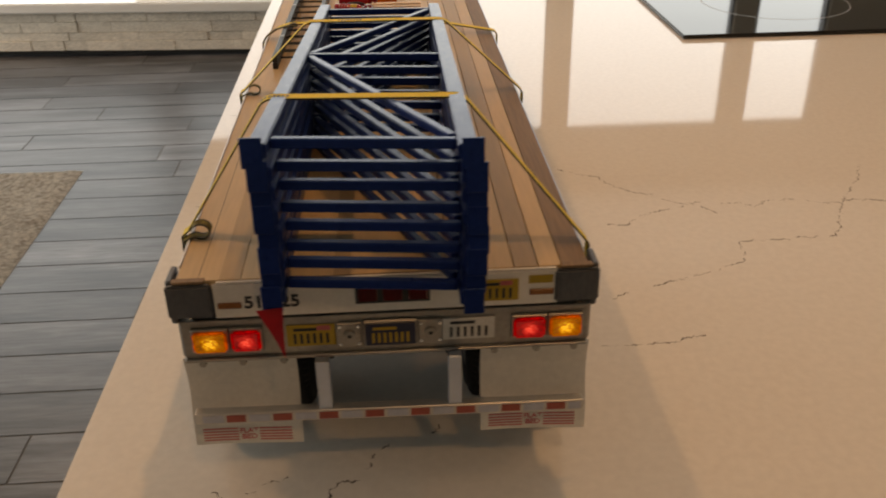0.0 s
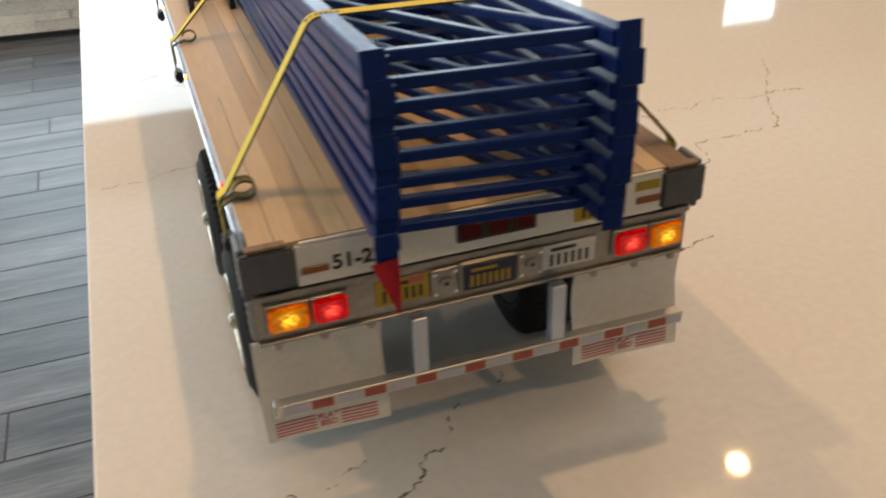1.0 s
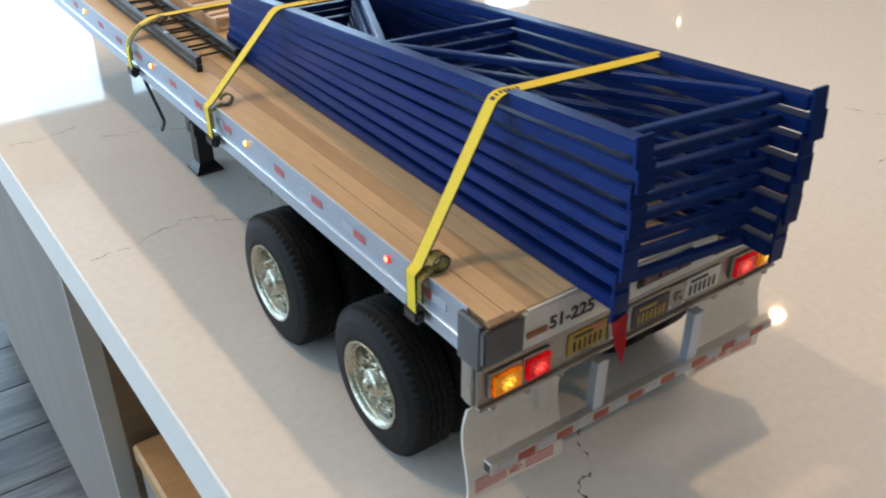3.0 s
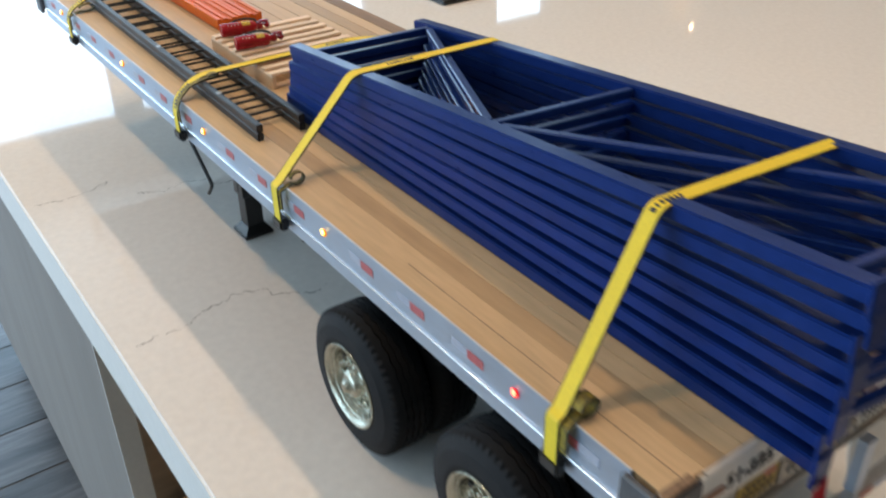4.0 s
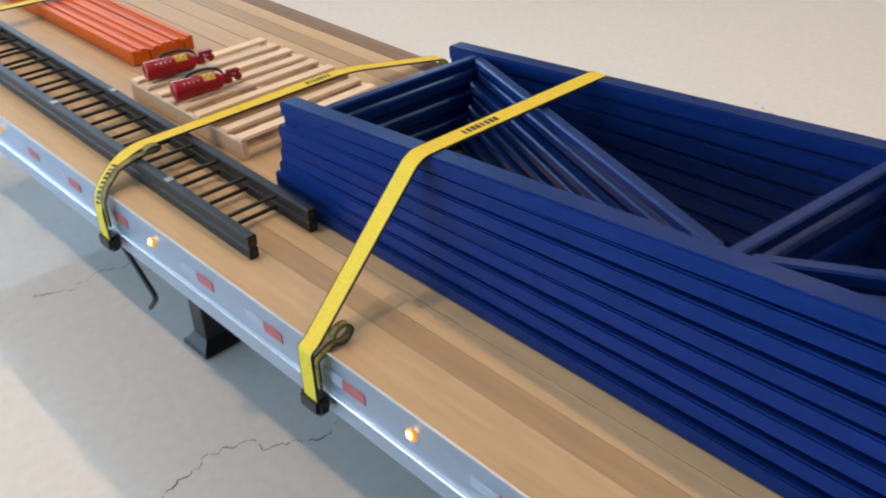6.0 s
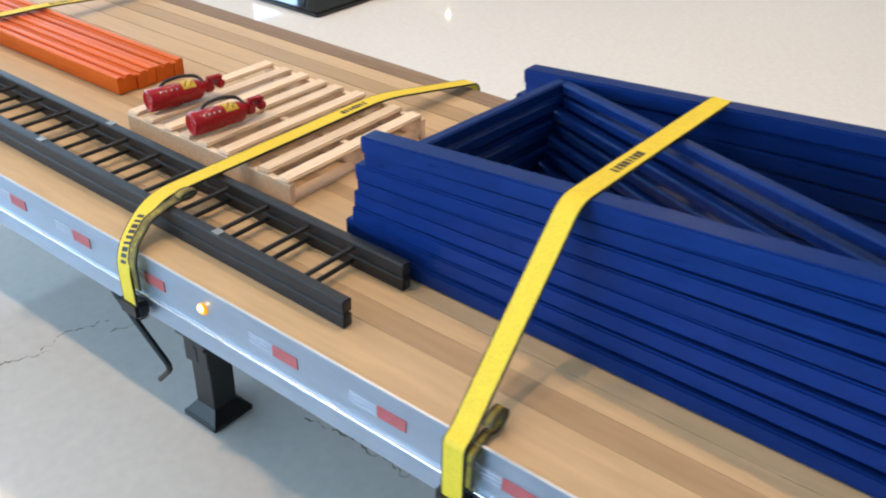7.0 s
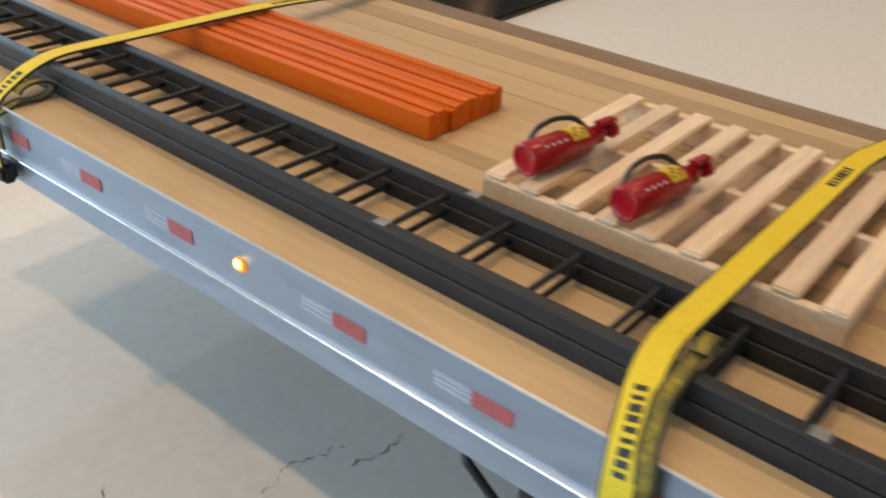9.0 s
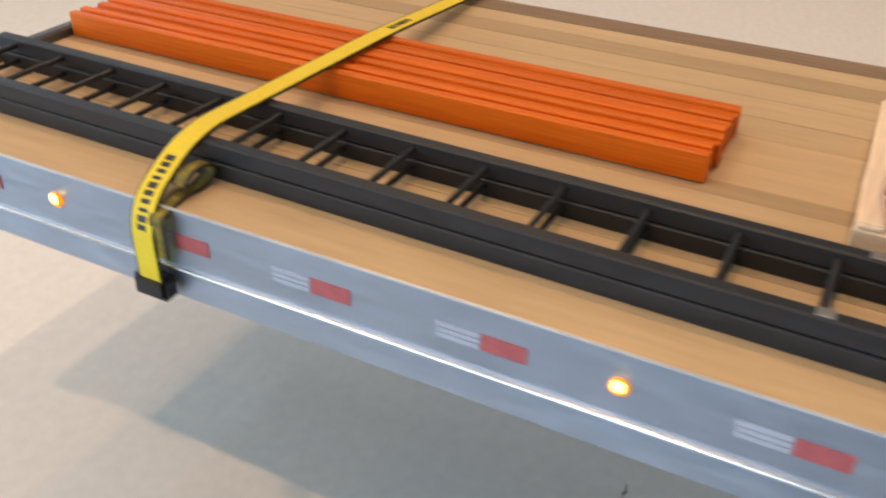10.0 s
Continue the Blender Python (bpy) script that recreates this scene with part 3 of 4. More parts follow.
tail_lamp(-0.0890, -0.0735, AMBER_LAMP, "lit amber turn lamp")
tail_lamp(-0.0715, -0.0580, RED_LAMP, "lit red brake lamp")
tail_lamp(0.0585, 0.0735, RED_LAMP, "lit red brake lamp")
tail_lamp(0.0755, 0.0905, AMBER_LAMP, "lit amber turn lamp")

# three unlit centre lamps
block = part("centre_lamp_block", box(-0.0135, 0.0200, -0.0022, -0.0008, 0.1205, 0.1300, 0.0004), BLACK, trailer, "black block of three unlit red lamps")
for k in range(3):
    part("lens", box(-0.0122 + k * 0.0112, -0.0036 + k * 0.0112, -0.0032, -0.0020, 0.1220, 0.1288, 0.0005), DARK_LENS, block)
for x0, x1 in ((-0.0745, -0.0640), (0.0650, 0.0760)):
    part("side_reflector", box(x0, x1, -0.0018, -0.0008, 0.1208, 0.1240, 0.0004), RUST_LENS, trailer, "unlit amber reflector")
part("sticker", box(0.0645, 0.0755, -0.0011, -0.0007, 0.1270, 0.1312), YELLOW_PLATE, trailer, "small yellow sticker")
lettering("51-225", 0.0088, INK, trailer, facing_rear(-0.0505, -0.0010, 0.1232))


def plate(x0, x1, z0, z1, y, face, ink, blanks, text):
    p = part("plate", box(x0, x1, y - 0.0008, y, z0, z1, 0.0003), face, trailer, text)
    n, w = blanks, (x1 - x0)
    for k in range(n):
        xx = x0 + w * (0.10 + 0.80 * (k + 0.5) / n)
        part("bar", box(xx - w * 0.027, xx + w * 0.027, y - 0.0011, y - 0.0007, z0 + (z1 - z0) * 0.14, z0 + (z1 - z0) * 0.60), ink, p)
    part("bar", box(x0 + w * 0.15, x0 + w * 0.62, y - 0.0011, y - 0.0007, z0 + (z1 - z0) * 0.74, z0 + (z1 - z0) * 0.86), ink, p)
    return p


p = plate(-0.0465, -0.0240, 0.0945, 0.1065, 0.0045, YELLOW_PLATE, INK, 6, "yellow miniature plate with dark bars")
part("corner_mark", box(-0.0325, -0.0262, 0.0034, 0.0038, 0.1035, 0.1060), RED_TAPE, p)
part("plate_surround", box(-0.0115, 0.0142, 0.0022, 0.0045, 0.0930, 0.1080, 0.001), STEEL, trailer)
plate(-0.0102, 0.0130, 0.0945, 0.1066, 0.0022, NAVY_PLATE, YELLOW_PLATE, 7, "navy miniature plate with yellow bars")
plate(0.0255, 0.0500, 0.0945, 0.1066, 0.0042, PALE_PLATE, INK, 6, "pale grey miniature plate with dark bars")
p = plate(0.0370, 0.0600, 0.1185, 0.1300, -0.0008, YELLOW_PLATE, INK, 6, "yellow miniature plate with dark bars")
part("corner_mark", box(0.0515, 0.0570, -0.0019, -0.0015, 0.1270, 0.1293), RED_TAPE, p)
for xc in (-0.0175, 0.0200):
    m = part("coupling_plate", box(xc - 0.0058, xc + 0.0054, 0.0026, 0.0046, 0.0935, 0.1072, 0.0005), STEEL, trailer)
    part("round_boss", shift(lathe([(0.0, 0.0012), (0.0004, 0.0026), (0.0016, 0.0030), (0.0018, 0.0030)], 18, "y"), xc, 0.0010, 0.1005), STEEL, m, smooth=True)
    part("keyhole", shift(lathe([(0.0, 0.0009), (0.0003, 0.0011)], 10, "y"), xc, 0.0008, 0.1005), BLACK, m)
    for dx in (-0.0044, 0.0042):
        for dz in (0.0955, 0.1052):
            part("screw", shift(lathe([(0.0, 0.0004), (0.0002, 0.0008), (0.0009, 0.0009)], 10, "y"), xc + dx, 0.0019, dz), ALU_EDGE, m, smooth=True)
for xc in (-0.0865, -0.068, -0.049, 0.050, 0.070, 0.088):
    part("screw", shift(lathe([(0.0, 0.0006), (0.0003, 0.0017), (0.0016, 0.0019), (0.0018, 0.0011), (0.009, 0.0011)], 6, "y"), xc, 0.0030, 0.0868), STEEL, trailer, smooth=True)


# mudflaps: bent sheets with red stripes and lettering
def mudflap(x0, x1, bend):
    top, long = 0.0878, 0.0525

    def face(u, z):
        t = (top - z) / long
        return 0.0130 + bend * math.sin(t * math.pi * 1.6) * 0.0028 + 0.0012 * math.sin(u * 3 + 1) * t

    def sheet(u0, u1, z0, z1, lift, thick, n, m):
        """A patch of the flap's curved face, lift in front of it."""
        own = bmesh.new()
        lay = []
        for d in (-lift, thick - lift):
            lay.append([[own.verts.new((x0 + (x1 - x0) * u, face(u, z) + d, z)) for u in (u0 + (u1 - u0) * j / m for j in range(m + 1))]
                        for z in (z1 + (z0 - z1) * i / n for i in range(n + 1))])
        for L in lay:
            for a, b in zip(L, L[1:]):
                for j in range(m):
                    own.faces.new((a[j], a[j + 1], b[j + 1], b[j]))
        f, g = lay
        for i in range(n):
            for j in (0, m):
                own.faces.new((f[i][j], f[i + 1][j], g[i + 1][j], g[i][j]))
        for j in range(m):
            for i in (0, n):
                own.faces.new((f[i][j], f[i][j + 1], g[i][j + 1], g[i][j]))
        return own

    flap = part("mudflap", sheet(0, 1, top - long, top, 0, 0.0011, 26, 8), FLAP, trailer, "bent white mudflap with red stripes", smooth=True)
    xc = (x0 + x1) / 2
    for k in range(5):
        z = 0.0380 + k * 0.0017
        for u0, u1 in ((0.075, 0.40), (0.60, 0.90)):
            part("stripe", sheet(u0, u1, z - 0.0004, z + 0.0004, 0.00015, 0.0003, 1, 4), RED_INK, flap)
    for text, z in (("FLAT", 0.0434), ("BED", 0.0398)):
        lettering(text, 0.0042, RED_INK, flap, facing_rear(xc, face(0.5, z) - 0.0001, z), 0.0001)


mudflap(-0.0965, -0.0440, 1.0)
mudflap(0.0440, 0.0960, 1.0)

# under-run bar with its two posts and tape
BAR_ALU = material("dull aluminium", (0.55, 0.54, 0.52), 0.35, 0.6, scale=(20, 60, 60), amount=0.08)
sag = pose(0.0925, 0.0, 0.0570, 0, 0.85, 0)          # the bar has sagged towards its right end
bumper = part("bumper_bar", box(-0.185, 0.0, 0.0010, 0.0065, -0.0031, 0.0031, 0.0004), BAR_ALU, trailer, "aluminium under-run bar", at=sag)
for a in (-0.1852, 0.0):
    part("bar_end", box(a, a + 0.0002, 0.0018, 0.0058, -0.0021, 0.0023), BLACK, bumper)
for s in (-1, 1):
    part("bumper_post", box(s * 0.0308 - 0.0032, s * 0.0308 + 0.0032, 0.0020, 0.0072, 0.0605, 0.0895, 0.0004), ALU, trailer)
for k in range(9):
    xx = -0.1815 + k * 0.0218
    part("tape", box(xx, min(xx + 0.0098, -0.001), 0.0006, 0.0010, -0.0020, 0.0020), WHITE_TAPE, bumper)
    if k < 8:
        part("tape", box(xx + 0.0112, xx + 0.0202, 0.0006, 0.0010, -0.0020, 0.0020), DULL_RED, bumper)


# the whole rear end sits a little under the deck's edge
for ob in trailer.children:
    if ob.name.split(".")[0] not in ("side_rail", "edge_trim", "lip", "main_beam", "cross_member", "under_deck", "plank", "joint"):
        ob.location.y += 0.0025 if ob.name.split(".")[0] in ("mudflap", "bumper_bar", "bumper_post") else 0.0080


# wheels in pairs on two axles
def tyre(r=0.0412, w=0.0262, seg=120):
    prof = [(0.0, 0.0236), (-0.0006, 0.0256), (-0.0009, 0.0266), (-0.0006, 0.0274), (-0.0005, 0.0335), (0.0000, 0.0345), (0.0008, 0.0355), (0.0016, 0.0385), (0.0034, r - 0.0003), (0.0056, r)]
    x = 0.0056
    for k in range(4):
        prof += [(x + 0.0024, r), (x + 0.0025, r - 0.0012), (x + 0.0033, r - 0.0012), (x + 0.0034, r)]
        x += 0.0034
    prof += [(w - a, b) for a, b in prof[9::-1]]
    own = bmesh.new()
    rings = []
    for i, (a, rr) in enumerate(prof):
        ring = []
        for k in range(seg):
            cut = (0.0017 if i in (8, len(prof) - 9) else 0.0012) if (k % 2 and (i in (7, 8, 9) or i in (len(prof) - 8, len(prof) - 9, len(prof) - 10))) else 0.0
            c, s = math.cos(2 * math.pi * k / seg), math.sin(2 * math.pi * k / seg)
            weave = (0.0004 if (k // 2) % 2 else -0.0004) if 10 <= i < len(prof) - 10 else 0.0      # the grooves run zigzag
            ring.append(own.verts.new((a + weave, c * (rr - cut), s * (rr - cut))))
        rings.append(ring)
    for ra, rb in zip(rings, rings[1:]):
        for k in range(seg):
            own.faces.new((ra[k], ra[(k + 1) % seg], rb[(k + 1) % seg], rb[k]))
    for k in range(seg):
        own.faces.new((rings[0][k], rings[0][(k + 1) % seg], rings[-1][(k + 1) % seg], rings[-1][k]))
    return own


def wheel(x, y, turn):
    m = pose(x, y, 0.0412 + SINK, 0, 0, turn)
    t = part("wheel", tyre(), RUBBER, trailer, "black ribbed rubber tyre", smooth=True, at=m)
    rim = lathe([(0.020, 0.0205), (0.0010, 0.0229), (-0.0006, 0.0240), (-0.0014, 0.0237), (-0.0013, 0.0229), (0.0002, 0.0213), (0.0013, 0.0208), (0.0016, 0.0199), (0.0030, 0.0192),
                 (0.0056, 0.0185), (0.0068, 0.0174), (0.0062, 0.0157), (0.0047, 0.0149), (0.0044, 0.0102), (0.0036, 0.0088), (0.0004, 0.0077), (-0.0005, 0.0067), (-0.0010, 0.0040), (-0.0012, 0.0004)], 56, "x")
    rim = part("rim", rim, CHROME, t, "polished deep-dish wheel rim with lug nuts", smooth=True)
    for k in range(10):
        a = 2 * math.pi * k / 10
        part("lug_nut", shift(lathe([(-0.0032, 0.0007), (-0.0026, 0.0013), (-0.0016, 0.0015), (-0.0014, 0.0020), (0.003, 0.0021)], 8, "x"), 0.0040, 0.0124 * math.cos(a), 0.0124 * math.sin(a)), CHROME, rim, smooth=True)
        a += math.pi / 10
        part("hand_hole", shift(lathe([(0.0, 0.0016), (0.0008, 0.0018)], 12, "x"), 0.0058, 0.0170 * math.cos(a), 0.0170 * math.sin(a)), BLACK, rim)
    part("hub_cap", lathe([(-0.0036, 0.0004), (-0.0034, 0.0026), (-0.0024, 0.0036), (-0.0006, 0.0042), (-0.0002, 0.0052)], 24, "x"), CHROME, rim, smooth=True)
    return t


for y in (0.0958, 0.2072):
    wheel(-0.0965, y, 0)
    wheel(0.0965, y, 180)
    for s in (-1, 1):
        m = pose(s * 0.0420, y, 0.0412 + SINK, 0, 0, 180 if s < 0 else 0)
        t = part("wheel", tyre(), RUBBER, trailer, "black ribbed rubber tyre", smooth=True, at=m)
        part("rim", lathe([(0.0, 0.0230), (0.0012, 0.0212), (0.012, 0.0190), (0.013, 0.006), (0.02, 0.005)], 32, "x"), CHASSIS, t, smooth=True)
        part("leaf_spring", box(s * 0.033 - 0.004, s * 0.033 + 0.004, y - 0.045, y + 0.045, 0.058, 0.066, 0.001), CHASSIS, trailer)
        part("hanger", box(s * 0.033 - 0.005, s * 0.033 + 0.005, y - 0.008, y + 0.008, 0.05, 0.09, 0.001), CHASSIS, trailer)
    part("axle", shift(lathe([(-0.08, 0.0045), (0.08, 0.0045)], 16, "x"), 0, y, 0.0402 + SINK), CHASSIS, trailer, smooth=True)
    part("differential", shift(lathe([(-0.016, 0.004), (-0.010, 0.011), (0.0, 0.014), (0.010, 0.011), (0.016, 0.004)], 20, "x"), 0, y, 0.0402 + SINK), CHASSIS, trailer, smooth=True)

# landing gear
for s in (-1, 1):
    lx, ly = s * 0.0430, 0.4485
    leg = part("landing_leg", box(lx - 0.0078, lx + 0.0078, ly - 0.0078, ly + 0.0078, 0.0380, 0.118, 0.0005), BLACK, trailer, "black plastic landing leg")
    part("inner_leg", box(lx - 0.0063, lx + 0.0063, ly - 0.0063, ly + 0.0063, 0.0120, 0.0385, 0.0005), BLACK, leg)
    part("slot", box(lx - 0.0081, lx - 0.0077, ly - 0.0010, ly + 0.0010, 0.0400, 0.0480), INK, leg)
    part("leg_head", box(lx - 0.0100, lx + 0.0100, ly - 0.0100, ly + 0.0100, 0.0530, 0.122, 0.0005), BLACK, leg)
    part("head_flange", box(lx - 0.0112, lx + 0.0112, ly - 0.0112, ly - 0.0100, 0.0520, 0.0532, 0.0002), BLACK, leg)
    foot = box(-0.0110, 0.0110, -0.0110, 0.0110, 0, 0.0028, 0.0004)
    own = bmesh.new()
    bmesh.ops.create_cone(own, cap_ends=True, segments=4, radius1=0.0146, radius2=0.0089, depth=0.0055)
    bmesh.ops.rotate(own, cent=(0, 0, 0), matrix=Matrix.Rotation(radians(45), 3, "Z"), verts=own.verts)
    merge(foot, shift(own, 0, 0, 0.0055))
    part("foot", shift(foot, lx, ly, SINK), BLACK, leg)
part("leg_brace", tube([(-0.032, 0.4485, 0.085), (0.032, 0.4485, 0.085)], 0.0025), CHASSIS, trailer)
part("crank_handle", tube(rounded([(-0.040, 0.4630, 0.088), (-0.075, 0.4630, 0.088), (-0.075, 0.4290, 0.0625), (-0.075, 0.4385, 0.0520)], 0.004), 0.0013), BLACK, trailer, "black bent crank rod", smooth=True)

# marker lamps and reflective tape on the near rail
LAMPS = [0.0815, 0.228, 0.376, 0.522, 0.673]
for k, y in enumerate(LAMPS):
    lamp = part("marker_lamp", shift(lathe([(0.0008, 0.0021), (-0.0006, 0.0021), (-0.0011, 0.0015)], 18, "x"), -HALF, y, 0.1272), RED_LIT if k == 0 else AMBER, trailer, "small lit marker lamp", smooth=True)
    part("bulb", shift(lathe([(-0.0016, 0.0002), (-0.0014, 0.0010), (-0.0009, 0.0015)], 12, "x"), -HALF, y, 0.1276), RED_HOT if k == 0 else AMBER_HOT, lamp)
for y in (0.0470, 0.1115, 0.1525, 0.1935, 0.2595, 0.3018, 0.3438, 0.4060, 0.4478, 0.4890, 0.5520, 0.5945, 0.6340, 0.7040):
    d = -1 if y < 0.05 else 1              # the rearmost piece is stuck on the other way round
    part("tape", box(-HALF - 0.0003, -HALF, *sorted((y - d * 0.0104, y)), 0.1247, 0.1288), RED_TAPE, trailer)
    pale = bmesh.new()
    for k in range(3):
        box(-HALF - 0.0003, -HALF, *sorted((y + d * 0.0002, y + d * 0.0104)), 0.1247 + k * 0.0014, 0.1259 + k * 0.0014, bm=pale)
    part("tape", pale, WHITE_TAPE, trailer)

# front end
part("front_board", box(-0.0945, 0.0945, LEN - 0.003, LEN + 0.0015, 0.112, TOP + 0.0035, 0.0008), BRACKET, trailer, "grey front end board")
for s in (-1, 1):
    part("front_bracket", box(*sorted((s * 0.0930, s * 0.0960)), LEN - 0.014, LEN, 0.112, TOP + 0.002, 0.0008), BRACKET, trailer)


# ---- the load: upright frames of pallet racking ----
def upright_frame():
    f = thing("rack_upright_frame", "dark blue enamelled pallet-rack upright frame lying flat", "rack frame", group="stacked rack frames")
    L, W, C, H = 0.3712, 0.0455, 0.0078, 0.0054
    SKEW = 0.0085        # the right upright sits this much farther back
    for s in (-1, 1):
        y0 = -SKEW if s > 0 else 0.0
        post = box(*sorted((s * W, s * (W - C))), y0, L - (0.006 if s > 0 else 0), 0, 0.0062, 0.0006, seg=2)
        for v in post.verts:                  # nested tighter towards the front
            if v.co.z > 0.003:
                v.co.z -= 0.0004 * max(0.0, v.co.y) / L
        part("upright", post, BLUE, f)
        part("foot_plate", box(*sorted((s * (W + 0.0024), s * (W - C + 0.0014))), y0 - 0.0016, y0, -0.0036, H + 0.0036, 0.0003), BLUE, f)
    e = W - C
    for y in (0.0135, 0.1850, 0.3525):
        part("crossbar", beam((-e, y, H / 2), (e, y - SKEW * (0.55 if y > 0.3 else 1), H / 2), 0.0044, H - 0.0010, 0.0006), BLUE, f)
    for a, b in (((-e + 0.0015, 0.1805), (e - 0.001, 0.0115)), ((-e + 0.0015, 0.1895), (e - 0.001, 0.3465))):
        part("diagonal", beam((*a, H / 2), (*b, H / 2), 0.0044, 0.0038, 0.0006), BLUE, f)
    return f


rng = random.Random(11)
first = None
for k in range(8):
    tilt = math.degrees(math.atan(0.01286 * k))
    zr = DECK + 0.0002 + k * 0.00960 + 0.0180 * 0.01286 * k
    lean = (-0.0058, -0.0046, -0.0038, -0.0032, -0.0030, -0.0028, -0.0030, -0.0036)[k]
    m = pose(0.0042 + lean - 0.00036 * k + rng.uniform(-0.0004, 0.0004), -0.0175 + 0.0005 * (7 - k) - 0.0002 * k + (0.0017 if k % 2 else 0.0) + rng.uniform(-0.0004, 0.0004), zr, -tilt, 0, -0.25 - 0.10 * k + rng.uniform(-0.06, 0.06))
    if first is None:
        first = upright_frame()
        first.matrix_basis = m
    else:
        copy_thing(first, m)

# warning flag on the lowest plate
flag = thing("warning_flag", "small red cloth warning flag hanging from a rack foot plate", "flag", (-0.0465, -0.0165, 0.1085))
bm = bmesh.new()
rows = []
for i in range(11):
    t = i / 10
    half = 0.0054 * (1 - t) + 0.0002
    rows.append([bm.verts.new((u * half + 0.0045 * t, 0.0008 * math.sin(t * 5 + u * 1.5), 0.0250 * (1 - t) - 0.0045)) for u in (-1, -0.5, 0, 0.5, 1)])
for a, b in zip(rows, rows[1:]):
    for j in range(4):
        bm.faces.new((a[j], a[j + 1], b[j + 1], b[j]))
bmesh.ops.solidify(bm, geom=bm.faces[:], thickness=0.0003)
part("cloth", bm, FLAG, flag, smooth=True)


# ---- extension ladder ----
ladder = thing("extension_ladder", "dark grey two-section extension ladder lying on the deck", "ladder", pose(-0.0638, 0.3268, DECK, 0, 0, -0.8))
for x in (-0.0152, 0.0110):
    y0 = -0.0006 if x > 0 else 0.0
    for z0 in (0.0001, 0.0053):           # two closed rails, one on the other
        r = [(0.0002, 0.0), (0.0, 0.0003), (0.0, 0.0042), (0.0005, 0.0047)]
        r += [(0.0038 - u, w) for u, w in r[::-1]]
        part("rail", extrude([(x + u, z0 + w) for u, w in r], y0, 0.4160), LADDER, ladder)
        part("end_cap", box(x + 0.0012, x + 0.0027, y0 - 0.0004, y0 + 0.0004, z0 + 0.0010, z0 + 0.0038), CHASSIS, ladder)
rung = None
for k in range(20):
    y = 0.0206 + k * 0.0204
    for z, dy in ((0.0078, 0.0), (0.0028, 0.0004)):
        if rung is None:
            rung = part("rung", lathe([(-0.0135, 0.00085), (0.0135, 0.00085)], 8, "x"), LADDER, ladder, smooth=True, at=Matrix.Translation((0, y + dy, z)))
        else:
            share("rung", rung, Matrix.Translation((0, y + dy, z)), ladder)
for x, y in ((-0.0150, 0.163), (0.0112, 0.156), (-0.0150, 0.058)):
    part("guide_bracket", box(x + 0.0004, x + 0.0034, y - 0.0018, y + 0.0018, 0.0099, 0.0103, 0.0001), STEEL, ladder, "bare metal guide bracket")


# ---- pallet ----
pallet = thing("wooden_pallet", "small pale pine pallet with nine thin top slats", "pallet", (0.0025, 0.4405, DECK))
for x in (-0.0380, 0.0005, 0.0378):
    part("stringer", box(x - 0.0013, x + 0.0013, -0.0480, 0.0485, 0.0001, 0.0086, 0.0003), PINE, pallet)
prng = random.Random(2)
for k in range(9):
    y = -0.0447 + k * 0.01127 + prng.uniform(-0.0006, 0.0006)
    turn = Matrix.Translation((0, y, 0.0093)) @ Matrix.Rotation(radians(prng.uniform(-0.5, 0.5)), 4, "Z")
    part("slat", box(-0.0392 + prng.uniform(-0.0006, 0.0006), 0.0392 + prng.uniform(-0.0008, 0.0008), -0.0032, 0.0032, -0.0007, 0.0010, 0.0006, seg=2), PINE, pallet, at=turn)
for y in (-0.0440, 0.0, 0.0440):
    for a, b in ((-0.0366, -0.0010), (0.0020, 0.0364)):
        part("bottom_slat", box(a, b, y - 0.003, y + 0.003, 0.0001, 0.0014, 0.0002), PINE, pallet)


